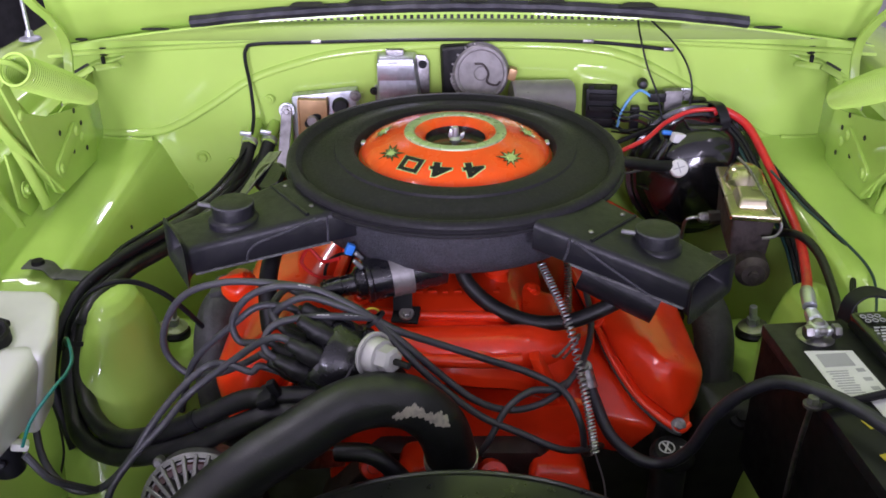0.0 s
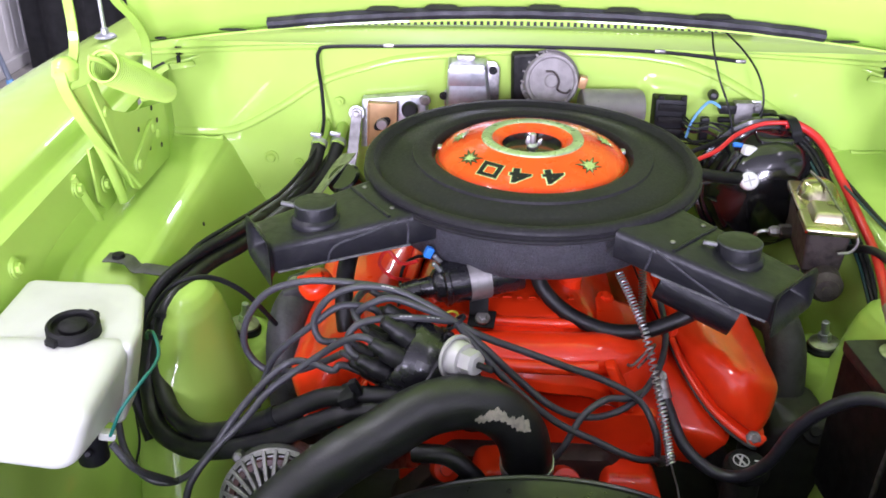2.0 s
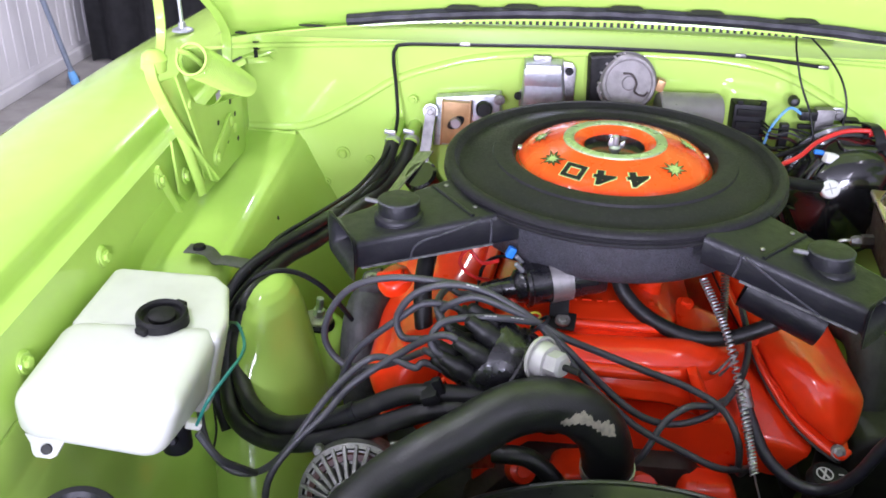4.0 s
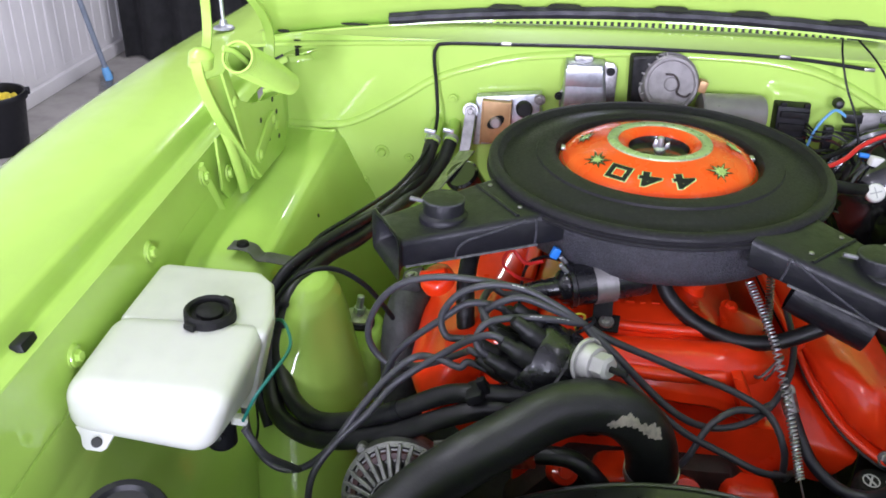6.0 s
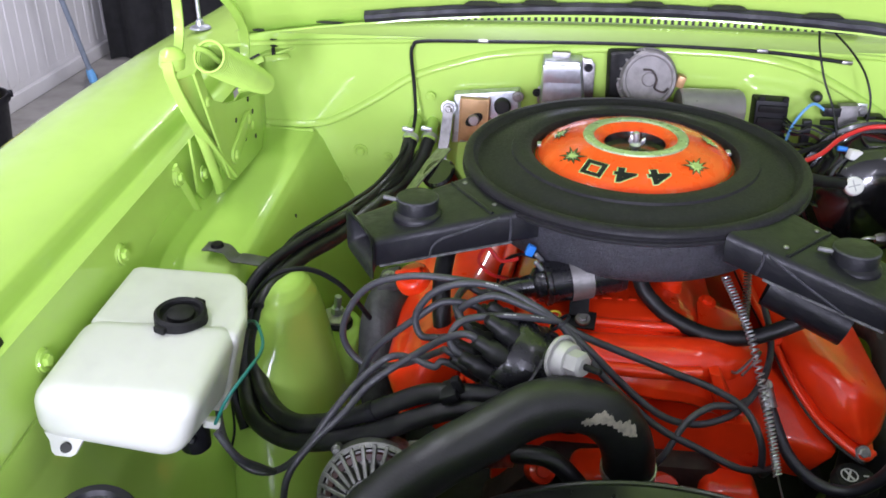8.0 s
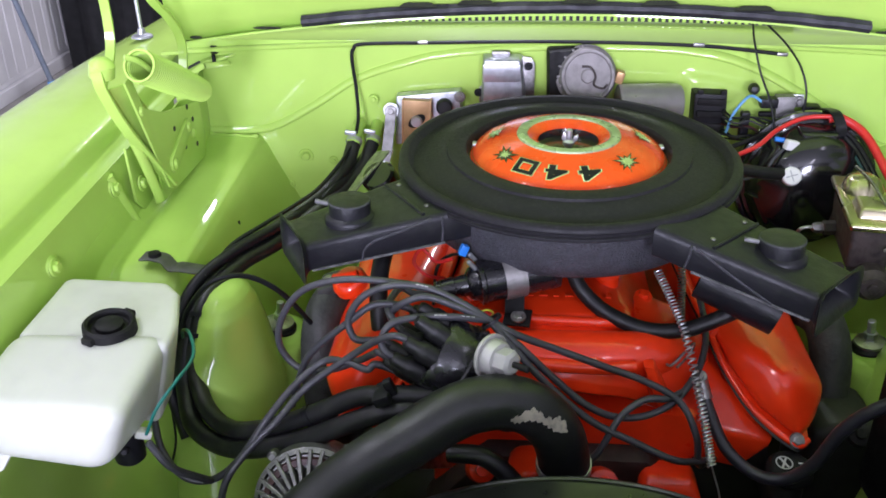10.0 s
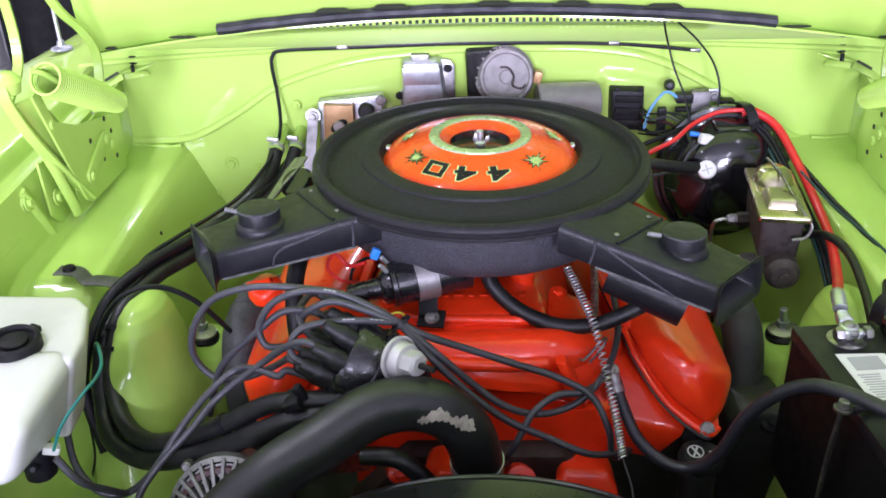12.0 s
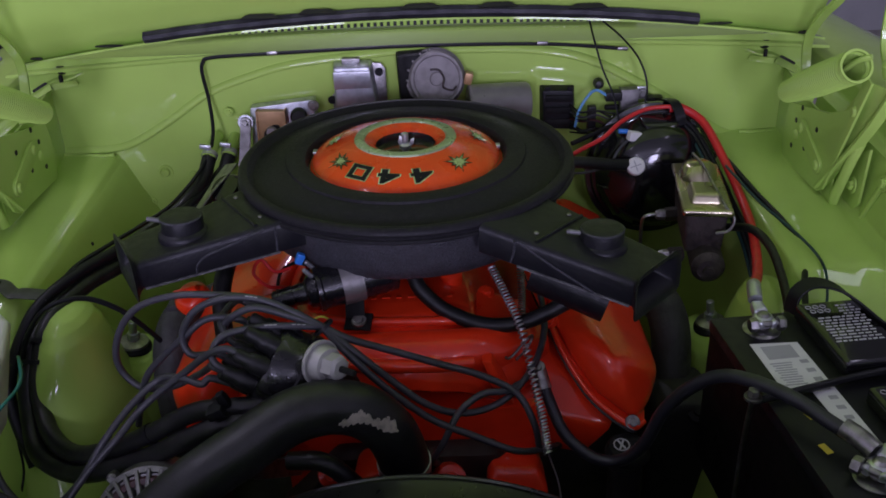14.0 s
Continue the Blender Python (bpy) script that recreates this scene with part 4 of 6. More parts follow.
        n = len(rings[0])
        for p, q in zip(rings, rings[1:]):
            for k in range(n):
                bm.faces.new((p[k], p[(k + 1) % n], q[(k + 1) % n], q[k]))
        bm.faces.new(rings[0])
        bm.faces.new(rings[-1])
        sn = part("snorkel", bm, SNORKEL, a, smooth=50)

        def front(t, v):
            p = rf.lerp(nf, t)
            out = (rf - rb).normalized() * 0.0008
            return p + out - Vector((0, 0, (hr + (hn - hr) * t) * v))
        part("seam", strip([front(t, 0.97) for t in (0.0, 0.25, 0.5, 0.75, 0.99)], (0, 0, 1), 0.0026, 0.0020), WORN, sn, "worn bare metal seam edge")
        for line in creases:
            part("crease", tube([front(t, v) for t, v in line], 0.0016, 6, 5), CRACKLE, sn)
        part("step", tube([rf.lerp(nf, 0.13).lerp(rb.lerp(nb, 0.13), q) + Vector((0, 0, 0.0006)) for q in (0.07, 0.5, 0.93)], 0.0024, 8, 3), SNORKEL, sn)
        for q in (0.25, 0.85):
            part("rivet", lathe([(0, 0.0020), (0.0024, 0.0016), (0.0036, 0), (0, 0)], Matrix.Translation(rf.lerp(nf, 0.04).lerp(rb.lerp(nb, 0.04), q)), 14), STEEL, sn)
        m = pose(cap[0], cap[1], cap[2])
        can = part("vacuum_motor", lathe([(0, 0.019), (0.0225, 0.019), (0.0255, 0.0178), (0.0260, 0.0165), (0.0258, 0.001), (0.0285, -0.001), (0.0305, -0.003), (0.0310, -0.006), (0.0310, -0.011), (0, -0.011)], m, 48), SNORKEL, sn)
        part("edge", lathe([(0.0248, 0.0184), (0.0262, 0.0172), (0.0262, 0.0162), (0.0250, 0.0172)], m, 48, True), CRACKLE, can)
        part("nipple", tube([(cap[0] - 0.026, cap[1], cap[2] + 0.012), (cap[0] - 0.042, cap[1] + 0.002, cap[2] + 0.014)], 0.003, 8, 2), WORN, can)
        return sn
    snorkel((-0.137, 0.962, 0.933), (-0.208, 1.064, 0.933), (-0.2945, 0.914, 0.911), (-0.333, 0.982, 0.911), 0.040, 0.036, (-0.254, 0.972, 0.926),
            [[(0.62, 0.95), (0.60, 0.62), (0.53, 0.40), (0.42, 0.32), (0.28, 0.22), (0.10, 0.06)], [(0.02, 0.08), (0.015, 0.5), (0.02, 0.9)]])
    sn = snorkel((0.150, 0.907, 0.928), (0.225, 0.985, 0.928), (0.276, 0.860, 0.894), (0.332, 0.921, 0.894), 0.036, 0.034, (0.252, 0.928, 0.911),
                 [[(0.02, 0.10), (0.35, 0.55), (0.68, 0.95)], [(-0.02, 0.08), (-0.03, 0.5), (-0.06, 0.92)]])
    # heat riser stub under the snorkel
    part("heat_tube", lathe([(0.029, 0), (0.029, 0.100), (0.0265, 0.100), (0.0265, 0.01), (0, 0.01)], to_axis((0.178, 0.972, 0.853), (0.88, -0.34, -0.30)), 40), SNORKEL, sn)
    return a


air_cleaner()


# ---- ignition ----
AXIS = Vector((-0.79, -0.02, 0.56)).normalized()
CAP_UP, CAP_BACK = Vector((0.56, 0.0, 0.79)).normalized(), Vector((0, 1, 0))
CAP_FOOT = Vector((-0.098, 0.838, 0.788))
CAP_FACE = CAP_FOOT + AXIS * 0.060


def tower(angle, out=0.0, r=0.033):
    """A point on the axis of one cap tower, out metres above the cap's face."""
    return CAP_FACE + CAP_UP * (r * math.cos(radians(angle))) + CAP_BACK * (r * math.sin(radians(angle))) + AXIS * out


def distributor():
    d = thing("distributor", (-0.10, 0.86, 0.70), "black distributor with rubber boots and grey vacuum advance", "distributor")
    m = to_axis(CAP_FOOT, AXIS)
    part("shaft_housing", tube([(-0.05, 0.90, 0.69), (-0.07, 0.875, 0.745), (-0.098, 0.848, 0.790)], 0.030, 24, 4), BLACK_SATIN, d)
    cap = part("cap", lathe([(0, 0.060), (0.034, 0.060), (0.0445, 0.058), (0.0480, 0.053), (0.0495, 0.024), (0.0525, 0.022), (0.0530, 0.010), (0.044, 0.006), (0.040, -0.02), (0, -0.02)], m, 56), COIL_BLACK, d)
    for k in range(9):
        foot = tower(k * 45 + 22, -0.004) if k < 8 else CAP_FACE - AXIS * 0.003
        lean = AXIS + (foot - CAP_FACE) * (2.2 if k < 8 else 0)
        part("boot", lathe([(0, 0.040), (0.0056, 0.040), (0.0078, 0.037), (0.0086, 0.024), (0.0112, 0.021), (0.0122, 0.015), (0.0126, 0), (0, 0)], to_axis(foot, lean), 20), RUBBER, cap)
    v = to_axis((-0.074, 0.797, 0.842), (0.72, -0.60, 0.14))
    can = part("vacuum_advance", lathe([(0, -0.012), (0.010, -0.012), (0.0225, -0.005), (0.0250, -0.003), (0.0258, 0.0), (0.0255, 0.0015), (0.0235, 0.0015), (0.0228, -0.001), (0.0205, -0.001), (0.0198, 0.011), (0.0185, 0.014), (0, 0.014)], v, 56), SILVER, d, "grey metal vacuum advance can")
    part("hex_nut", lathe([(0, 0.032), (0.0105, 0.032), (0.0148, 0.029), (0.0148, 0.014), (0, 0.014)], v, 6), SILVER, can)
    part("hose_nipple", cyl(0.0036, 0.022, v @ pose(0, 0, 0.031), 14), BLACK_DULL, can)
    return d


distributor()


def ignition_coil():
    c = thing("ignition_coil", (-0.06, 0.96, 0.81), "black cylindrical ignition coil with clamp bracket", "ignition coil")
    m = to_axis((0.002, 0.980, 0.855), (-0.95, -0.28, -0.10))
    part("can", lathe([(0, 0), (0.020, 0), (0.0265, 0.003), (0.0265, 0.095), (0.0285, 0.097), (0.0285, 0.102), (0.025, 0.104), (0, 0.104)], m, 40), COIL_BLACK, c)
    t = part("tower", lathe([(0.023, 0.103), (0.0205, 0.112), (0.014, 0.117), (0.0125, 0.132), (0.014, 0.133), (0.0115, 0.156), (0.008, 0.158), (0, 0.158)], m, 28), COIL_BLACK, c)
    br = part("clamp", lathe([(0.0272, 0.045), (0.0282, 0.045), (0.0282, 0.072), (0.0272, 0.072)], m, 40, True), GREY_CAST, c, "bare steel clamp band")
    part("bracket", box((0.024, 0.004, 0.024), pose(-0.050, 0.948, 0.818, -25, 0, 0), 0.001), BLACK_DULL, br)
    part("foot", box((0.034, 0.026, 0.004), pose(-0.046, 0.940, 0.803, 22, 0, -8), 0.0015), BLACK_DULL, br)
    bolt(BOLT_ZINC, (-0.045, 0.937, 0.806), (0, -0.4, 0.9), br)
    for y, mt in ((0.955, ZINC), (0.975, ZINC)):
        tm = part("terminal", cyl(0.003, 0.016, to_axis((-0.098, y - 0.012, 0.868), (-0.6, -0.2, 0.8)), 10), mt, c)
    part("connector", box((0.010, 0.009, 0.014), pose(-0.114, 0.962, 0.884, 0, 25, 15), 0.002), BLUE, c, "bright blue push-on connector")
    return c


ignition_coil()


def cable(name, pts, r, material, label, category="cable", group="", n=10, steps=8):
    ob = part(name, tube(pts, r, n, steps), material)
    return tagged(ob, label, category, group)


TIE = (-0.078, 0.853, 0.853)
PLUG = "grey silicone spark plug wire looping over engine"
WIRES = [
    [TIE, (-0.141, 0.870, 0.879), (-0.200, 0.870, 0.890), (-0.253, 0.875, 0.887), (-0.298, 0.880, 0.868), (-0.327, 0.885, 0.828), (-0.334, 0.885, 0.787), (-0.311, 0.880, 0.758), (-0.271, 0.870, 0.764), (-0.233, 0.855, 0.789), (-0.210, 0.838, 0.812), tower(202, 0.045), tower(202, 0.02)],
    [TIE, (-0.108, 0.855, 0.872), (-0.147, 0.860, 0.888), (-0.186, 0.860, 0.891), (-0.221, 0.860, 0.876), (-0.241, 0.860, 0.845), (-0.235, 0.855, 0.821), (-0.215, 0.856, 0.818), tower(157, 0.045), tower(157, 0.02)],
    [TIE, (-0.114, 0.850, 0.871), (-0.149, 0.850, 0.883), (-0.175, 0.850, 0.874), (-0.190, 0.858, 0.856), tower(112, 0.045), tower(112, 0.02)],
    [TIE, (-0.120, 0.840, 0.864), (-0.157, 0.835, 0.865), (-0.185, 0.826, 0.862), (-0.196, 0.815, 0.849), tower(247, 0.045), tower(247, 0.02)],
    [tower(67, 0.02), tower(67, 0.045), (-0.210, 0.864, 0.862), (-0.24, 0.862, 0.840), (-0.29, 0.87, 0.79), (-0.31, 0.875, 0.75), (-0.325, 0.88, 0.70)],
    [tower(292, 0.02), tower(292, 0.045), (-0.200, 0.812, 0.848), (-0.232, 0.825, 0.818), (-0.288, 0.820, 0.774), (-0.316, 0.790, 0.750), (-0.353, 0.770, 0.715), (-0.377, 0.750, 0.680), (-0.384, 0.740, 0.62)],
    [TIE, (-0.048, 0.850, 0.837), (-0.001, 0.860, 0.812), (0.055, 0.865, 0.787), (0.104, 0.865, 0.768), (0.146, 0.858, 0.745), (0.166, 0.840, 0.711), (0.176, 0.850, 0.66), (0.20, 0.90, 0.62)],
    [TIE, (-0.041, 0.840, 0.825), (0.0, 0.840, 0.782), (0.036, 0.836, 0.752), (0.071, 0.842, 0.732), (0.106, 0.850, 0.729), (0.141, 0.865, 0.740), (0.173, 0.905, 0.758), (0.190, 0.96, 0.775), (0.188, 1.02, 0.80)],
    [TIE, (-0.048, 0.835, 0.825), (-0.006, 0.828, 0.780), (0.043, 0.826, 0.736), (0.092, 0.825, 0.710), (0.141, 0.822, 0.688), (0.180, 0.850, 0.665), (0.21, 0.90, 0.63)],
    [(0.05, 0.88, 0.62), (0.042, 0.83, 0.67), (0.055, 0.820, 0.703), (0.076, 0.835, 0.738), (0.104, 0.850, 0.752), (0.132, 0.860, 0.748), (0.155, 0.88, 0.745)],
]
for pts in WIRES:
    cable("spark_plug_wire", pts, 0.0043, WIRE, PLUG, "ignition wire", "spark plug wires")
tagged(part("wire_tie", lathe([(0.012, -0.002), (0.0135, -0.002), (0.0135, 0.002), (0.012, 0.002)], to_axis((-0.076, 0.851, 0.853), (0.6, -0.2, -0.7)), 20, True), BLACK_SATIN), "black plastic tie round the wires", "cable tie")
cable("pump_wire", [tower(202, 0.01, 0.04), tower(202, 0.04, 0.046), (-0.215, 0.815, 0.806), (-0.240, 0.825, 0.808), (-0.270, 0.840, 0.797), (-0.301, 0.820, 0.777), (-0.329, 0.790, 0.750), (-0.361, 0.770, 0.706), (-0.397, 0.770, 0.673), (-0.431, 0.770, 0.675), (-0.462, 0.790, 0.698), (-0.478, 0.820, 0.735)], 0.0043, WIRE, PLUG, "ignition wire", "spark plug wires")


# ---- hoses ----
def hoses():
    hs = thing("heater_hose", (-0.44, 1.0, 0.70), "black rubber heater hose along the inner fender", "hose", "heater hoses")
    part("hose", tube([(-0.326, 1.395, 0.850), (-0.336, 1.360, 0.821), (-0.364, 1.300, 0.800), (-0.388, 1.200, 0.806), (-0.412, 1.120, 0.812), (-0.442, 1.050, 0.811), (-0.462, 1.000, 0.793), (-0.474, 0.960, 0.764), (-0.479, 0.930, 0.722), (-0.470, 0.900, 0.692), (-0.448, 0.860, 0.675), (-0.403, 0.830, 0.672), (-0.353, 0.810, 0.688), (-0.287, 0.800, 0.716), (-0.231, 0.790, 0.750), (-0.178, 0.785, 0.774), (-0.12, 0.785, 0.770)], 0.0120, 16, 8), RUBBER, hs)
    part("hose_clip", merge(box((0.020, 0.034, 0.012), pose(-0.193, 0.790, 0.792, 0, -25, 0), 0.003), box((0.010, 0.010, 0.02), pose(-0.185, 0.788, 0.803, 0, -25, 0), 0.002)), BLACK_SATIN, hs)
    hs = thing("heater_hose", (-0.44, 1.0, 0.70), "black rubber heater hose along the inner fender", "hose", "heater hoses")
    part("hose", tube([(-0.297, 1.415, 0.845), (-0.311, 1.380, 0.814), (-0.340, 1.320, 0.792), (-0.367, 1.220, 0.798), (-0.396, 1.120, 0.803), (-0.427, 1.050, 0.807), (-0.452, 0.990, 0.794), (-0.461, 0.962, 0.772), (-0.466, 0.936, 0.733), (-0.455, 0.908, 0.707), (-0.432, 0.872, 0.693), (-0.396, 0.842, 0.690), (-0.350, 0.824, 0.706), (-0.286, 0.814, 0.738), (-0.230, 0.806, 0.772), (-0.191, 0.795, 0.786), (-0.13, 0.795, 0.788)], 0.0115, 16, 8), RUBBER, hs)
    part("clamp", lathe([(0.0116, -0.004), (0.0126, -0.004), (0.0126, 0.004), (0.0116, 0.004)], to_axis((-0.286, 0.814, 0.738), (0.85, -0.1, 0.5)), 24, True), BLACK_SATIN, hs)
    for p in ((-0.326, 1.40, 0.853), (-0.297, 1.42, 0.848)):
        c = thing("heater_fitting", p, "zinc hose clamp on green heater pipe stub", "hose fitting", "heater fittings")
        part("pipe", cyl(0.011, 0.075, to_axis((p[0], p[1] - 0.008, p[2]), (0.0, 1, 0.12)), 20), GREEN, c)
        part("clamp", lathe([(0.0122, -0.004), (0.0135, -0.004), (0.0135, 0.004), (0.0122, 0.004)], to_axis(p, (0.1, 0.8, 0.5)), 24, True), ZINC, c)
        part("screw", box((0.019, 0.007, 0.008), pose(p[0] - 0.004, p[1] - 0.004, p[2] + 0.017, 0, 8, 0), 0.002), ZINC, c)
    h = thing("radiator_hose", (-0.1, 0.72, 0.70), "thick black upper radiator hose with torn tape patch", "hose")
    line = [(-0.36, 0.58, 0.645), (-0.26, 0.67, 0.724), (-0.20, 0.70, 0.766), (-0.155, 0.722, 0.786), (-0.116, 0.742, 0.804), (-0.088, 0.752, 0.811), (-0.058, 0.760, 0.810), (-0.028, 0.766, 0.797), (-0.002, 0.773, 0.763), (0.010, 0.785, 0.712), (0.012, 0.80, 0.66)]
    part("hose", tube(line, 0.0295, 28, 10), HOSE, h)
    part("clamp", lathe([(0.0300, -0.005), (0.0315, -0.005), (0.0315, 0.005), (0.0300, 0.005)], to_axis((0.010, 0.787, 0.705), (0.02, 0.15, -1)), 28, True), ZINC, h)
    # torn patch, wrapped on the hose
    pts = smooth_line(line, 50)
    bm, rows = bmesh.new(), []
    rnd = random.Random(4)
    for i in range(300, 385):
        p, t = pts[i], (pts[i + 1] - pts[i - 1]).normalized()
        side = Vector((-0.15, -0.80, 0.42))
        side = (side - t * side.dot(t)).normalized()
        up = t.cross(side)
        f = (i - 300) / 84
        turn = 0.45 - 1.0 * f
        lo = turn - 0.20 + 0.10 * math.sin(f * 13) + 0.05 * math.sin(f * 47) + rnd.uniform(-0.05, 0.03)
        hi = turn + 0.18 + 0.05 * math.sin(f * 9) + 0.04 * math.sin(f * 61 + 1) + rnd.uniform(-0.02, 0.02)
        grow = min(1.0, 0.25 + 6 * f, 0.25 + 6 * (1 - f))
        lo, hi = turn + (lo - turn) * grow, turn + (hi - turn) * grow
        rows.append([bm.verts.new(p + 0.0301 * (math.cos(a) * side + math.sin(a) * up)) for a in (lo + (hi - lo) * k / 6 for k in range(7))])
    for a, b in zip(rows, rows[1:]):
        for k in range(6):
            bm.faces.new((a[k], a[k + 1], b[k + 1], b[k]))
    bmesh.ops.solidify(bm, geom=bm.faces, thickness=0.0006)
    part("torn_tape", bm, TAPE, h, "torn beige tape remnant")
    cable("breather_hose", [(0.020, 1.01, 0.87), (0.025, 0.985, 0.838), (0.041, 0.970, 0.818), (0.070, 0.957, 0.800), (0.113, 0.946, 0.788), (0.155, 0.942, 0.791), (0.187, 0.944, 0.802), (0.225, 0.95, 0.820)], 0.0098, RUBBER, "black rubber breather hose across the intake", "hose", n=14)
    cable("lower_hose", [(-0.12, 0.78, 0.72), (-0.08, 0.77, 0.725), (-0.05, 0.765, 0.70), (-0.03, 0.77, 0.66), (-0.02, 0.78, 0.60)], 0.011, HOSE, "black bypass hose below the radiator hose", "hose", n=16)
    cable("wiring_loom", [(-0.30, 1.44, 0.83), (-0.34, 1.33, 0.805), (-0.373, 1.250, 0.800), (-0.397, 1.130, 0.823), (-0.434, 1.050, 0.826), (-0.468, 1.000, 0.810), (-0.487, 0.970, 0.781), (-0.500, 0.940, 0.740), (-0.50, 0.92, 0.70), (-0.47, 0.88, 0.64)], 0.008, BLACK_SATIN, "black taped wiring loom beside heater hoses", "wiring loom", n=12)
    for p, ax in (((-0.462, 0.972, 0.768), (0.1, 0.6, 0.7)), ((-0.464, 0.955, 0.75), (0.05, 0.5, 0.8))):
        tagged(part("wire_tie", merge(lathe([(0.0280, -0.003), (0.0295, -0.003), (0.0295, 0.003), (0.0280, 0.003)], to_axis(p, ax) @ Matrix.Diagonal((1, 0.8, 1, 1)), 24, True), box((0.016, 0.010, 0.008), Matrix.Translation(Vector(p) + Vector((0.032, -0.012, 0))), 0.003)), BLACK_SATIN), "black plastic tie round the heater hoses", "cable tie", "hose ties")


hoses()


def alternator():
    a = thing("alternator", (-0.280, 0.76, 0.60), "ribbed cast aluminium alternator with red windings", "alternator")
    m = to_axis((-0.276, 0.784, 0.652), (0.03, -0.92, 0.38)) @ Matrix.Scale(0.88, 4)
    part("case", lathe([(0, 0.0), (0.070, 0.0), (0.074, 0.004), (0.074, 0.038), (0.070, 0.040), (0.064, 0.034), (0.0, 0.034)], m, 48), ALU, a)
    part("stator", lathe([(0.066, 0.036), (0.066, 0.052), (0.050, 0.056), (0.048, 0.036)], m, 48), ALU, a)
    part("winding", lathe([(0.064, 0.050), (0.062, 0.058), (0.055, 0.060), (0.052, 0.054)], m, 48), COPPER, a, "red lacquered copper winding")
    for k in range(28):
        an = 2 * math.pi * k / 28
        part("rib", box((0.044, 0.0056, 0.014), m @ Matrix.Rotation(an, 4, "Z") @ pose(0.051, 0, 0.058, 0, 28, 0), 0.001, 1), ALU, a)
    part("outer_ring", lathe([(0.070, 0.038), (0.075, 0.040), (0.075, 0.050), (0.069, 0.054), (0.067, 0.048)], m, 48, True), ALU, a)
    hub = part("hub", lathe([(0.034, 0.066), (0.034, 0.072), (0.028, 0.074), (0.026, 0.060), (0.0, 0.060)], m, 40), ALU, a)
    # Black disc colours in the shade of the hub's bore
    part("hub_bore", lathe([(0.0, 0.0735), (0.0320, 0.0735), (0.0320, 0.07), (0, 0.07)], m, 32), CASE, hub)
    for k in (0.4, 2.5, 4.6):
        part("lug", cyl(0.007, 0.02, m @ Matrix.Rotation(k + 1.9, 4, "Z") @ pose(0.078, 0, 0.025), 16, 0.003), ALU, a)
    br = thing("alternator_bracket", (-0.2, 0.76, 0.70), "bare metal slotted alternator bracket with bolt", "bracket")
    part("strap", strip([(-0.235, 0.765, 0.725), (-0.200, 0.765, 0.730), (-0.16, 0.79, 0.70), (-0.12, 0.84, 0.66)], (0, 0.3, 1), 0.022, 0.005), STEEL, br)
    bolt(BOLT_ZINC, (-0.200, 0.760, 0.732), (0, -0.8, 0.4), br)
    return a


alternator()


def cooling():
    s = thing("fan_shroud", (0.02, 0.55, 0.4), "black curved fan shroud at the radiator", "fan shroud")
    c, R = Vector((0.021, 0, 0.402)), 0.338

    def roll(u, v):
        an = radians(20 + 140 * u)
        rr = R + 0.002 * math.exp(-(v / 0.03) ** 2)
        return (c.x + rr * math.cos(an), 0.722 - 0.20 * v, c.z + rr * math.sin(an))
    part("ring", sheet(roll, 60, 14, 0.004), SHROUD, s)
    part("rim", tube([(c.x + 0.339 * math.cos(radians(20 + 7 * k)), 0.722, c.z + 0.339 * math.sin(radians(20 + 7 * k))) for k in range(21)], 0.004, 8, 3), SHROUD, s)
    # Unseen radiator, added to shade the engine's lower front
    r = thing("radiator", (MID, 0.47, 0.3), "unseen black radiator core with top tank, added for shade", "radiator")
    part("core", box((0.66, 0.05, 0.40), pose(MID, 0.455, 0.48), 0.004), BLACK_DULL, r)
    part("top_tank", box((0.60, 0.07, 0.06), pose(MID, 0.46, 0.71), 0.015, 3), BLACK_SATIN, r)
    # Unseen support, added to block front light: low at left, raised elsewhere
    p = part("light_block_support", merge(box((1.22, 0.03, 0.50), pose(MID, 0.33, 0.51), 0.004), box((0.25, 0.10, 0.04), pose(-0.448, 0.33, 0.775), 0.008), box((0.965, 0.03, 0.20), pose(0.1645, 0.36, 0.83), 0.004), box((0.965, 0.10, 0.035), pose(0.1645, 0.38, 0.925), 0.008)), GREEN)
    tagged(p, "unseen green radiator support panel, added to block light", "radiator support", kind="structure")
    # Rails and pan added to close the bay below, coloured near black
    f = part("frame_floor", merge(box((0.95, 1.25, 0.02), pose(MID, 0.95, 0.27), 0), box((0.08, 1.3, 0.10), pose(MID - 0.40, 0.95, 0.32), 0.01), box((0.08, 1.3, 0.10), pose(MID + 0.40, 0.95, 0.32), 0.01)), NEAR_BLACK)
    tagged(f, "near-black frame rails and lower pan, added", "car frame", kind="structure")


cooling()


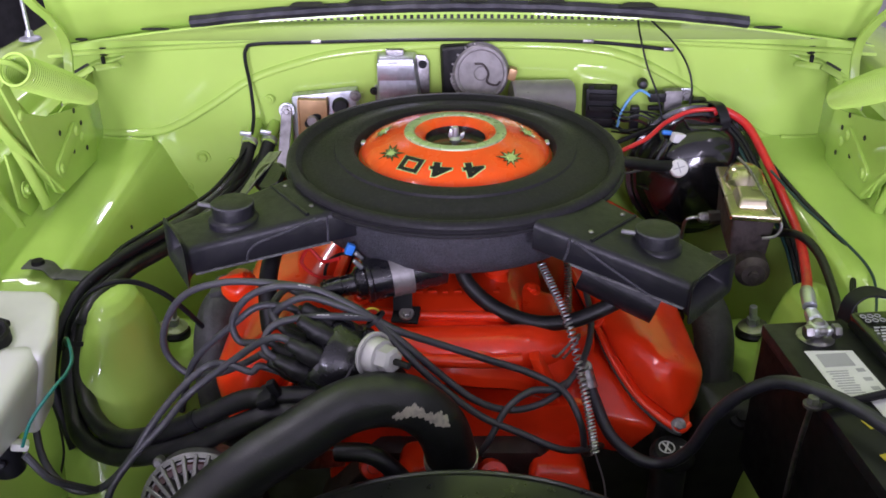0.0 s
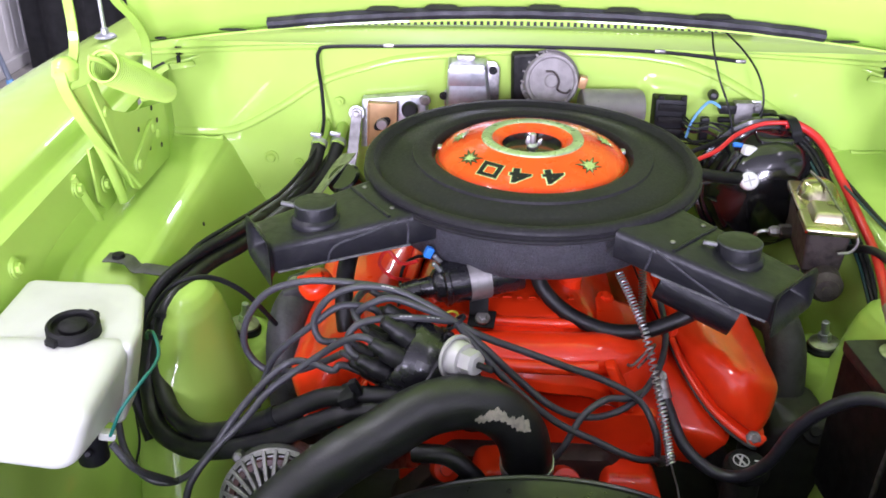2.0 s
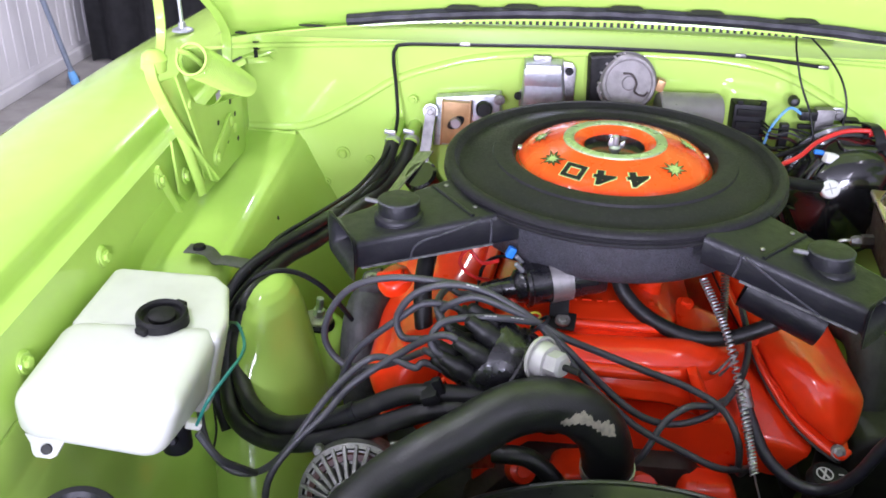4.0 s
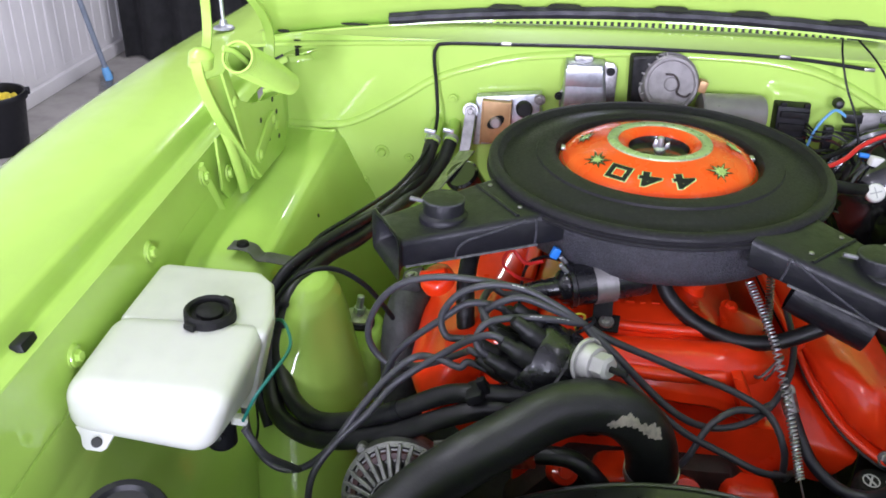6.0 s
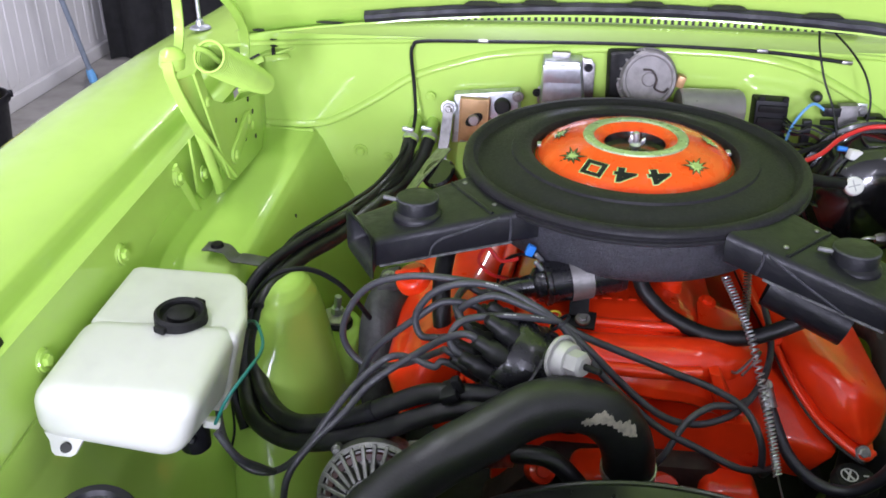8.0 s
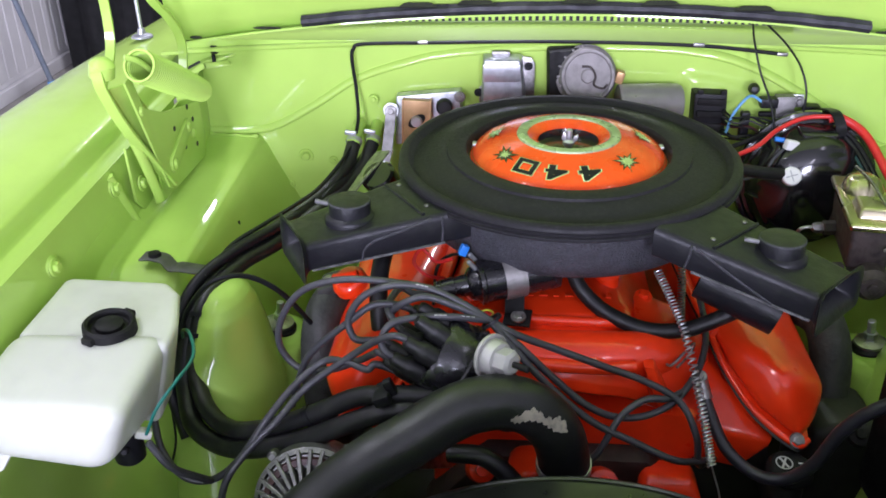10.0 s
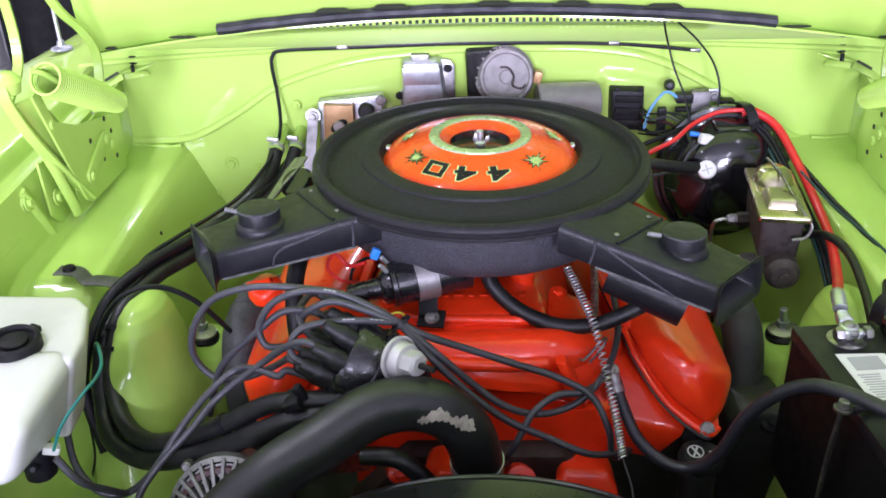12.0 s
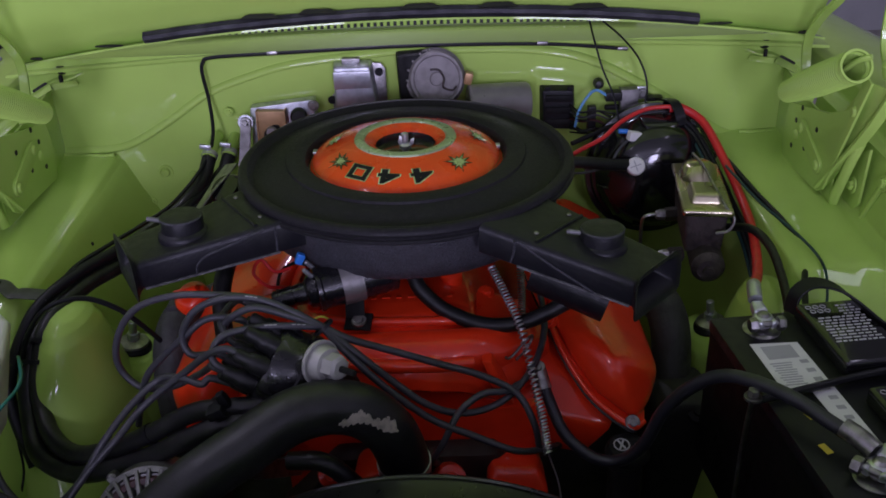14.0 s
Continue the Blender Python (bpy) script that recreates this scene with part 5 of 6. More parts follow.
def washer_tank():
    t = thing("washer_tank", (-0.52, 0.78, 0.75), "translucent white plastic washer bottle with black cap", "washer bottle")
    front = hull([(-0.606, 0.654, 0.852), (-0.428, 0.650, 0.853), (-0.424, 0.798, 0.863), (-0.604, 0.790, 0.864), (-0.612, 0.662, 0.788), (-0.458, 0.655, 0.776), (-0.452, 0.80, 0.758), (-0.604, 0.79, 0.775)], 0.027, 8)
    rear = hull([(-0.599, 0.780, 0.8590), (-0.422, 0.770, 0.8590), (-0.424, 0.812, 0.8590), (-0.446, 0.884, 0.8590), (-0.470, 0.909, 0.8590), (-0.602, 0.914, 0.8590), (-0.592, 0.77, 0.76), (-0.448, 0.77, 0.75), (-0.452, 0.82, 0.75), (-0.474, 0.875, 0.755), (-0.50, 0.892, 0.755), (-0.580, 0.892, 0.765)], 0.013, 5)
    body = part("bottle", merge(front, rear), WHITE_TANK, t, smooth=60)
    tab = [(-0.034, 0.016), (-0.026, 0.004), (-0.023, -0.010), (-0.018, -0.015), (0.002, -0.017), (0.009, -0.013), (0.018, 0.004), (0.036, 0.016)]
    part("mount_tab", plate(tab, 0.006, pose(-0.573, 0.663, 0.786, 62, 0, 5) @ Matrix.Scale(0.78, 4), 0.0015), WHITE_TANK, body)
    # Dark disc colours in the shade of the tab's hole
    part("tab_hole", lathe([(0, 0.0072), (0.0055, 0.0072), (0.0055, 0), (0, 0)], pose(-0.575, 0.6605, 0.784, 62, 0, 5), 20), NEAR_BLACK, body)
    m = pose(-0.494, 0.792, 0.8605, 3, 3, 0)
    cap = part("cap", lathe([(0, 0.0125), (0.0135, 0.0125), (0.0150, 0.0115), (0.0155, 0.007), (0.0195, 0.0062), (0.0215, 0.0075), (0.0225, 0.0125), (0.0255, 0.0145), (0.0285, 0.012), (0.029, 0.0), (0, 0.0)], m, 56), BLACK_DULL, t, "black screw cap")
    part("cap_tab", box((0.014, 0.010, 0.008), m @ pose(0.010, 0.028, 0.006, 0, 0, -20), 0.002), BLACK_DULL, cap)
    part("cap_tab", box((0.014, 0.010, 0.008), m @ pose(-0.012, -0.027, 0.006, 0, 0, -20), 0.002), BLACK_DULL, cap)
    pump = part("pump", cyl(0.017, 0.05, to_axis((-0.480, 0.752, 0.715), (0, 0, 1)), 24, 0.004), BLACK_SATIN, t, "black washer pump")
    part("pump_plug", box((0.018, 0.012, 0.010), pose(-0.448, 0.730, 0.772, 0, 20, 20), 0.003), WHITE_TANK, pump)
    part("pump_core", cyl(0.005, 0.010, to_axis((-0.476, 0.737, 0.742), (0.2, -1, 0.3)), 14, 0.002), BLACK_SATIN, pump)
    c = thing("horn_cover", (-0.53, 0.62, 0.66), "black round moulded cover on the inner fender", "cover")
    part("disc", lathe([(0, 0.020), (0.030, 0.022), (0.034, 0.026), (0.042, 0.024), (0.045, 0.018), (0.045, -0.10), (0, -0.10)], pose(-0.526, 0.600, 0.728, 14, 8, 0), 40), BLACK_SATIN, c)
    cable("pump_tube", [(-0.441, 0.722, 0.777), (-0.424, 0.722, 0.812), (-0.407, 0.745, 0.833), (-0.402, 0.775, 0.835), (-0.406, 0.8, 0.836), (-0.426, 0.84, 0.832), (-0.455, 0.89, 0.8), (-0.47, 0.92, 0.77)], 0.002, TEAL, "thin teal wire from the washer pump", "wire", n=6)
    cable("pump_lead", [(-0.440, 0.720, 0.768), (-0.420, 0.72, 0.735), (-0.405, 0.745, 0.700), (-0.397, 0.765, 0.676)], 0.0043, WIRE, "grey wire down from the washer pump", "wire", n=8)
    b = part("hose_bracket", strip([(-0.558, 1.036, 0.822), (-0.540, 1.034, 0.823), (-0.525, 1.029, 0.822), (-0.512, 1.022, 0.815), (-0.497, 1.019, 0.816), (-0.457, 1.012, 0.815)], (0, 1, 0), 0.026, 0.0025), BRACKET)
    tagged(b, "bare grey steel strap bracket on inner fender", "bracket")
    part("bolt_head", lathe([(0, 0.006), (0.008, 0.005), (0.009, 0), (0, 0)], pose(-0.540, 1.034, 0.824), 16), BLACK_DULL, b)


washer_tank()


# ---- things on the firewall ----
def firewall_things():
    v = thing("voltage_regulator", (-0.08, 1.465, 0.92), "bright zinc voltage regulator box on the firewall", "voltage regulator")
    part("cover", hull([(-0.110, 1.440, 0.983), (-0.050, 1.440, 0.983), (-0.040, 1.440, 0.900), (-0.112, 1.440, 0.900), (-0.112, 1.468, 0.988), (-0.046, 1.468, 0.988), (-0.036, 1.468, 0.895), (-0.116, 1.468, 0.895)], 0.004, 3), ZINC, v)
    part("step", box((0.062, 0.005, 0.030), pose(-0.080, 1.4385, 0.962, 4, 0, 0), 0.002), ZINC, v)
    ears = [(-0.118, 0.930), (-0.118, 0.905), (-0.112, 0.898), (-0.030, 0.898), (-0.025, 0.905), (-0.025, 0.972), (-0.032, 0.982), (-0.050, 0.984)]
    part("mount_plate", hull([(x, y, z) for x, z in ears for y in (1.4625, 1.4665)], 0.001), STEEL, v)
    link("bolt", BOLT_BLACK, v, m=to_axis((-0.036, 1.460, 0.968), (0, -1, 0)) @ Matrix.Scale(0.65, 4))
    link("bolt", BOLT_BLACK, v, m=to_axis((-0.119, 1.460, 0.922), (0, -1, 0)) @ Matrix.Scale(0.65, 4))
    part("terminal_cover", box((0.030, 0.014, 0.008), pose(-0.082, 1.462, 0.9895), 0.002), STEEL, v)

    w = thing("wiper_motor", (0.1, 1.465, 0.92), "grey wiper motor with round gearbox on firewall", "wiper motor")
    m = to_axis((0.060, 1.436, 0.960), (0.12, -1, 0.22))
    part("gearbox", lathe([(0, 0.006), (0.010, 0.006), (0.012, 0.004), (0.037, 0.004), (0.039, 0.007), (0.043, 0.007), (0.046, 0.002), (0.046, -0.010), (0.050, -0.012), (0.050, -0.035), (0, -0.035)], m, 56), WIPER, w)
    part("housing", hull([(-0.004, 1.440, 0.998), (0.05, 1.440, 1.002), (0.0, 1.440, 0.905), (0.05, 1.440, 0.90), (-0.008, 1.475, 1.0), (0.05, 1.475, 1.002), (-0.004, 1.475, 0.90), (0.05, 1.475, 0.90)], 0.006), BLACK_DULL, w)
    for k in range(5, 14):
        an = 2 * math.pi * k / 18
        part("tab", box((0.006, 0.004, 0.010), m @ Matrix.Rotation(an, 4, "Z") @ pose(0.047, 0, -0.004), 0.001, 1), WIPER, w)
    part("crank_mark", tube([m @ Vector(p) for p in ((-0.010, 0.016, 0.006), (0.004, 0.014, 0.007), (0.012, 0.0, 0.007), (0.010, -0.014, 0.007), (0.024, -0.020, 0.007), (0.032, -0.014, 0.007))], 0.0018, 8, 6), IRON, w)
    mo = part("motor", lathe([(0, 0.0), (0.030, 0.0), (0.0325, 0.003), (0.0325, 0.098), (0.029, 0.104), (0, 0.104)], to_axis((0.112, 1.436, 0.914), (1, 0.12, -0.02)), 40), MOTOR, w)
    part("connector", box((0.014, 0.02, 0.020), pose(0.113, 1.448, 0.956, 0, 15, 0), 0.003), PHENOLIC, w)

    e = thing("ignition_module", (-0.2, 1.465, 0.84), "zinc ignition control box with tan heat sink", "ignition module")
    part("base", hull([(-0.258, 1.447, 0.917), (-0.150, 1.447, 0.928), (-0.262, 1.447, 0.83), (-0.145, 1.447, 0.84), (-0.258, 1.466, 0.919), (-0.147, 1.466, 0.93), (-0.262, 1.466, 0.83), (-0.140, 1.466, 0.84)], 0.003), ZINC, e)
    s = part("heat_sink", box((0.050, 0.014, 0.075), pose(-0.222, 1.438, 0.878, 0, 2, 0), 0.002), PHENOLIC, e, "tan coated heat sink plate")
    for x in (-0.246, -0.199):
        part("sink_rim", box((0.003, 0.017, 0.078), pose(x, 1.437, 0.878, 0, 2, 0), 0.001), PHENOLIC, s)
    tr = part("transistor", lathe([(0, 0.007), (0.008, 0.007), (0.0095, 0.005), (0.0095, 0.002), (0.010, 0), (0, 0)], to_axis((-0.222, 1.4305, 0.880), (0, -1, 0)), 28), ZINC, s)
    part("transistor_flange", lathe([(0, 0.0015), (0.015, 0.0015), (0.015, 0), (0, 0)], to_axis((-0.222, 1.4308, 0.880), (0, -1, 0), 35) @ Matrix.Diagonal((1.1, 0.62, 1, 1)), 28), BLACK_DULL, tr)
    part("connector", lathe([(0, 0.016), (0.011, 0.016), (0.014, 0.012), (0.014, 0), (0, 0)], to_axis((-0.176, 1.446, 0.902), (0.1, -1, 0.1)), 20), RUBBER, e)
    link("bolt", BOLT_ZINC, e, m=to_axis((-0.150, 1.447, 0.918), (0, -1, 0)))

    g = thing("ground_strap", (-0.27, 1.43, 0.80), "braided tinned ground strap bolted to firewall", "ground strap")
    part("braid", strip([(-0.266, 1.432, 0.892), (-0.268, 1.425, 0.870), (-0.272, 1.412, 0.835), (-0.278, 1.40, 0.800), (-0.28, 1.36, 0.76)], (1, 0, 0), 0.018, 0.004), GREY_CAST, g)
    part("lug", lathe([(0, 0.003), (0.013, 0.003), (0.013, 0), (0, 0)], to_axis((-0.266, 1.438, 0.896), (0, -1, 0.1)), 24), ZINC, g)
    bolt(BOLT_ZINC, (-0.266, 1.434, 0.896), (0, -1, 0.1), g)

    k = thing("bulkhead_connector", (0.265, 1.465, 0.86), "black bulkhead wiring connector on firewall", "connector")
    part("shell", hull([(0.238, 1.444, 0.930), (0.290, 1.444, 0.928), (0.240, 1.444, 0.862), (0.293, 1.444, 0.860), (0.234, 1.468, 0.934), (0.294, 1.468, 0.932), (0.236, 1.468, 0.858), (0.297, 1.468, 0.856)], 0.003), BLACK_SATIN, k)
    for j in range(3):
        part("terminal_strip", box((0.046, 0.006, 0.012), pose(0.266, 1.4425, 0.916 - 0.021 * j, 0, 2, 0), 0.002), BLACK_DULL, k)
    part("clip", box((0.010, 0.008, 0.008), pose(0.246, 1.445, 0.933), 0.002), BLACK_DULL, k)
    part("clip", box((0.010, 0.008, 0.008), pose(0.284, 1.445, 0.932), 0.002), BLACK_DULL, k)

    r = thing("relay", (0.385, 1.465, 0.88), "small zinc starter relay with black plastic body", "relay")
    part("cover", box((0.030, 0.020, 0.046), pose(0.3835, 1.445, 0.906, 0, -2, 0), 0.002), GREY_CAST, r)
    part("body", box((0.028, 0.022, 0.016), pose(0.3565, 1.442, 0.918), 0.003), BLACK_SATIN, r)
    part("foot_plate", box((0.034, 0.003, 0.012), pose(0.384, 1.456, 0.8785, 0, -2, 0), 0.001), ZINC, r)
    part("mount_ear", box((0.018, 0.003, 0.022), pose(0.4065, 1.454, 0.917), 0.001), ZINC, r)
    link("bolt", BOLT_ZINC, r, m=to_axis((0.408, 1.4525, 0.916), (0, -1, 0)))
    part("terminal", box((0.024, 0.008, 0.008), pose(0.355, 1.440, 0.898), 0.002), BLACK_DULL, r)
    part("boot", lathe([(0, 0.020), (0.006, 0.018), (0.009, 0.010), (0.009, 0), (0, 0)], to_axis((0.332, 1.452, 0.938), (-0.1, -1, 0.1)), 20), RUBBER, r)
    q = part("wire_plug", box((0.014, 0.014, 0.044), pose(0.319, 1.428, 0.884), 0.002), BLACK_SATIN)
    tagged(q, "black inline wire plug before the firewall", "wire plug")


firewall_things()


def brakes():
    b = thing("brake_booster", (0.415, 1.46, 0.72), "black round brake booster on the firewall", "brake booster")
    m = to_axis((0.418, 1.425, 0.800), (0.03, -1, 0.10)) @ Matrix.Diagonal((0.95, 0.95, 1, 1))
    part("shell", lathe([(0, -0.03), (0.09, -0.03), (0.108, -0.02), (0.114, 0.005), (0.114, 0.020), (0.119, 0.022), (0.121, 0.028), (0.119, 0.034), (0.112, 0.036), (0.109, 0.044), (0.104, 0.046), (0.100, 0.056), (0.092, 0.064), (0.088, 0.080), (0.070, 0.094), (0.045, 0.104), (0, 0.104)], m, 72), BOOSTER, b)
    for k in range(6):
        part("lobe", hull([m @ Matrix.Rotation(k * math.pi / 3 + 0.5, 4, "Z") @ Vector(p) for p in ((0.040, -0.010, 0.103), (0.040, 0.010, 0.103), (0.104, -0.040, 0.046), (0.104, 0.040, 0.046), (0.092, -0.030, 0.074), (0.092, 0.030, 0.074), (0.05, 0, 0.06))], 0.014, 6), BOOSTER, b, smooth=80)
    part("check_valve", lathe([(0, 0.016), (0.0125, 0.016), (0.0145, 0.014), (0.0145, 0.004), (0.010, 0), (0, 0)], to_axis((0.376, 1.328, 0.834), (-0.1, -0.85, 0.5)), 32), WHITE, b, "white plastic check valve")
    for turn in (20, 110):
        part("valve_mark", box((0.018, 0.0016, 0.0008), to_axis((0.376 - 0.0016, 1.328 - 0.0136, 0.834 + 0.008), (-0.1, -0.85, 0.5), turn), 0), GREY_PRINT, b)
    part("vacuum_hose", tube([(0.372, 1.33, 0.838), (0.330, 1.31, 0.848), (0.280, 1.29, 0.862), (0.22, 1.27, 0.87)], 0.0095, 14, 6), RUBBER, b)
    c = thing("master_cylinder", (0.46, 1.2, 0.76), "dark iron brake master cylinder with gold lid", "master cylinder")
    tw = pose(0.447, 1.200, 0.0, 0, 0, -8)
    part("body", hull([tw @ Vector(p) for p in ((-0.030, -0.078, 0.846), (0.030, -0.078, 0.846), (-0.030, 0.075, 0.846), (0.030, 0.075, 0.846), (-0.026, -0.070, 0.780), (0.026, -0.070, 0.780), (-0.026, 0.07, 0.78), (0.026, 0.07, 0.78))], 0.006, 3), IRON, c)
    part("bore", lathe([(0, -0.105), (0.016, -0.105), (0.019, -0.100), (0.024, -0.095), (0.024, 0.12), (0, 0.12)], tw @ to_axis((0.006, 0, 0.770), (0, 1, 0)), 32), IRON, c)
    part("end_plug", cyl(0.008, 0.006, tw @ to_axis((0.006, -0.104, 0.770), (0, -1, 0)), 6), IRON, c)
    lid = part("lid", merge(box((0.070, 0.176, 0.010), tw @ pose(0, 0, 0.850), 0.004, 3),
                            hull([tw @ Vector(p) for p in ((-0.024, -0.066, 0.853), (0.024, -0.066, 0.853), (-0.024, -0.004, 0.853), (0.024, -0.004, 0.853), (-0.018, -0.058, 0.868), (0.018, -0.058, 0.868), (-0.018, -0.012, 0.868), (0.018, -0.012, 0.868))], 0.006, 4),
                            lathe([(0, 0.024), (0.018, 0.023), (0.026, 0.018), (0.031, 0.006), (0.033, 0), (0, 0)], tw @ pose(0, 0.040, 0.852) @ Matrix.Diagonal((0.92, 1.1, 1, 1)), 40)), GOLD, c, "gold cadmium plated lid")
    part("bail_wire", tube([tw @ Vector(p) for p in ((-0.004, 0.085, 0.872), (0.004, 0.02, 0.878), (0.012, -0.03, 0.871), (0.024, -0.075, 0.858), (0.036, -0.084, 0.842), (0.030, -0.088, 0.826), (0.012, -0.090, 0.822))], 0.0022, 8, 6), STEEL, c)
    for y, z in ((0.035, 0.792), (-0.045, 0.764)):
        f = part("line_fitting", merge(lathe([(0, 0.022), (0.009, 0.022), (0.011, 0.020), (0.011, 0), (0, 0)], tw @ to_axis((-0.024, y, z), (-1, -0.2, 0)), 6)), IRON, c)
        part("flare_nut", lathe([(0, 0.036), (0.006, 0.036), (0.0085, 0.030), (0.0085, 0.020), (0, 0.020)], tw @ to_axis((-0.024, y, z), (-1, -0.2, 0)), 6), STEEL, f)
        part("brake_line", tube([tw @ Vector(p) for p in ((-0.055, y - 0.005, z), (-0.072, y - 0.008, z - 0.001), (-0.079, y - 0.004, z - 0.016), (-0.074, y + 0.03, z - 0.09), (-0.06, y + 0.08, z - 0.16))], 0.0028, 8, 6), STEEL, f)


brakes()


def battery():
    b = thing("battery", (0.474, 0.722, 0.62), "black car battery with white label and clamps", "car battery")
    m = pose(0.474, 0.722, 0.0, 0, 0, 5.5)
    part("case", hull([m @ Vector((x, y, z)) for x in (-0.0875, 0.0875) for y in (-0.155, 0.155) for z in (0.635, 0.833)], 0.004, 2), CASE, b)
    top = part("top_cover", merge(box((0.178, 0.313, 0.016), m @ pose(0, 0, 0.8275), 0.004)), BLACK_SATIN, b)
    for y0, y1 in ((0.022, 0.142), (-0.140, -0.018)):
        cp = part("vent_cap", box((0.074, y1 - y0, 0.020), m @ pose(0.042, (y0 + y1) / 2, 0.845), 0.005, 3), BLACK_GLOSS, b, "black vent cap with white print")
        rnd = random.Random(7)
        for j in range(6):
            part("symbol_ring", lathe([(0.0027, 0), (0.0034, 0), (0.0034, 0.0006), (0.0027, 0.0006)], m @ pose(0.015 + 0.0085 * (j % 3) + 0.0015 * (j // 3), y1 - 0.012 - 0.0090 * (j // 3), 0.8552), 20, True), PRINT, cp)
        for j in range(13):
            x = (0.046 if j < 4 else 0.013) + rnd.uniform(0, 0.003)
            while x < 0.066:
                w = rnd.uniform(0.003, 0.009)
                part("print_bar", box((w, 0.0020, 0.0006), m @ pose(x + w / 2, y1 - 0.012 - 0.0058 * j, 0.8553), 0), PRINT, cp)
                x += w + 0.0022
    lab = part("label", plate([(-0.066, 0.096), (-0.013, 0.092), (-0.012, -0.075), (-0.036, -0.072), (-0.038, 0.004), (-0.066, 0.008)], 0.0006, m @ pose(0, 0, 0.8362), 0), PAPER, b, "white printed paper label")
    part("print_panel", box((0.034, 0.024, 0.0004), m @ pose(-0.040, 0.076, 0.8370), 0), GREY_PRINT, lab)
    for j in range(10):
        part("print_bar", box((0.024 - 0.003 * (j % 3), 0.0016, 0.0004), m @ pose(-0.048, 0.056 - 0.0042 * j, 0.8370), 0), GREY_PRINT, lab)
    for j in range(8):
        part("print_bar", box((0.009, 0.006, 0.0004), m @ pose(-0.022, 0.056 - 0.016 * j, 0.8370), 0), GREY_PRINT, lab)
    for x, y in ((-0.058, -0.030), (-0.066, -0.080)):
        part("warning_mark", box((0.007, 0.014, 0.0006), m @ pose(x, y, 0.8362, 0, 0, 12), 0), YELLOW, b, "small yellow warning mark")
    for y, a in ((0.124, -2), (-0.124, -50)):
        post = part("post_base", lathe([(0, 0.003), (0.018, 0.003), (0.021, 0.001), (0.021, 0), (0, 0)], m @ pose(-0.040, y, 0.8355), 36), STEEL, b)
        part("post", cyl(0.0078, 0.022, m @ pose(-0.040, y, 0.836), 20, 0.003), STEEL, post)
        mm = m @ pose(-0.040, y, 0.843, 0, 0, a) @ Matrix.Scale(0.92, 4)
        part("clamp", merge(lathe([(0.0078, 0), (0.0115, 0), (0.0130, 0.004), (0.0125, 0.010), (0.0100, 0.013), (0.0078, 0.013)], mm, 28, True),
                            hull([mm @ Vector(p) for p in ((-0.013, -0.016, 0.002), (-0.004, -0.018, 0.002), (-0.012, -0.002, 0.002), (-0.003, -0.008, 0.003), (-0.013, -0.017, 0.013), (-0.004, -0.018, 0.014), (-0.011, -0.002, 0.013))], 0.003, 3),
                            hull([mm @ Vector(p) for p in ((0.013, -0.016, 0.002), (0.004, -0.018, 0.002), (0.012, -0.002, 0.002), (0.003, -0.008, 0.003), (0.013, -0.017, 0.013), (0.004, -0.018, 0.014), (0.011, -0.002, 0.013))], 0.003, 3),
                            hull([mm @ Vector(p) for p in ((-0.010, 0.006, 0.003), (0.010, 0.006, 0.003), (-0.008, 0.026, 0.008), (0.008, 0.026, 0.008), (-0.009, 0.006, 0.016), (0.009, 0.006, 0.016), (-0.007, 0.026, 0.020), (0.007, 0.026, 0.020))], 0.004, 3)), ZINC, post, smooth=60)
        nut = [(0, 0.009), (0.0078, 0.009), (0.0092, 0.007), (0.0092, 0), (0, 0)]
        part("clamp_bolt", merge(cyl(0.0042, 0.034, mm @ to_axis((-0.017, -0.013, 0.008), (1, 0, 0)), 10), lathe(nut, mm @ to_axis((0.013, -0.013, 0.008), (1, 0, 0)), 6), lathe(nut, mm @ to_axis((-0.013, -0.013, 0.008), (-1, 0, 0)), 6)), STEEL, post)
    part("carry_strap", strip([m @ Vector(p) for p in ((0.005, 0.150, 0.838), (0.012, 0.154, 0.862), (0.030, 0.150, 0.875), (0.055, 0.13, 0.872), (0.082, 0.09, 0.85), (0.086, 0.05, 0.838))], (-0.3, 1, 0), 0.020, 0.003), BLACK_SATIN, b)
    h = thing("battery_hold_down", (0.39, 0.72, 0.63), "black hold-down bar with steel rod and nut", "battery clamp")
    part("bar", tube([m @ Vector(p) for p in ((-0.104, -0.008, 0.842), (-0.06, 0.000, 0.842), (0.01, 0.012, 0.844), (0.09, 0.018, 0.850))], 0.0042, 8, 4), BLACK_SATIN, h)
    part("rod", tube([(0.368, 0.704, 0.85), (0.372, 0.722, 0.76), (0.378, 0.735, 0.62)], 0.0028, 10, 4), STEEL, h)
    part("nut", merge(lathe([(0, 0.003), (0.009, 0.003), (0.009, 0.0), (0, 0)], pose(0.368, 0.704, 0.845), 24), lathe([(0, 0.010), (0.0055, 0.010), (0.0062, 0.008), (0.0062, 0.003), (0, 0.003)], pose(0.368, 0.704, 0.846), 6)), STEEL, h)
    t = part("battery_tray", merge(box((0.172, 0.31, 0.012), m @ pose(0.004, 0, 0.627), 0.004), box((0.12, 0.26, 0.33), m @ pose(0.0, 0, 0.455), 0.01)), BLACK_DULL)
    tagged(t, "black painted steel battery tray and stand", "battery tray")

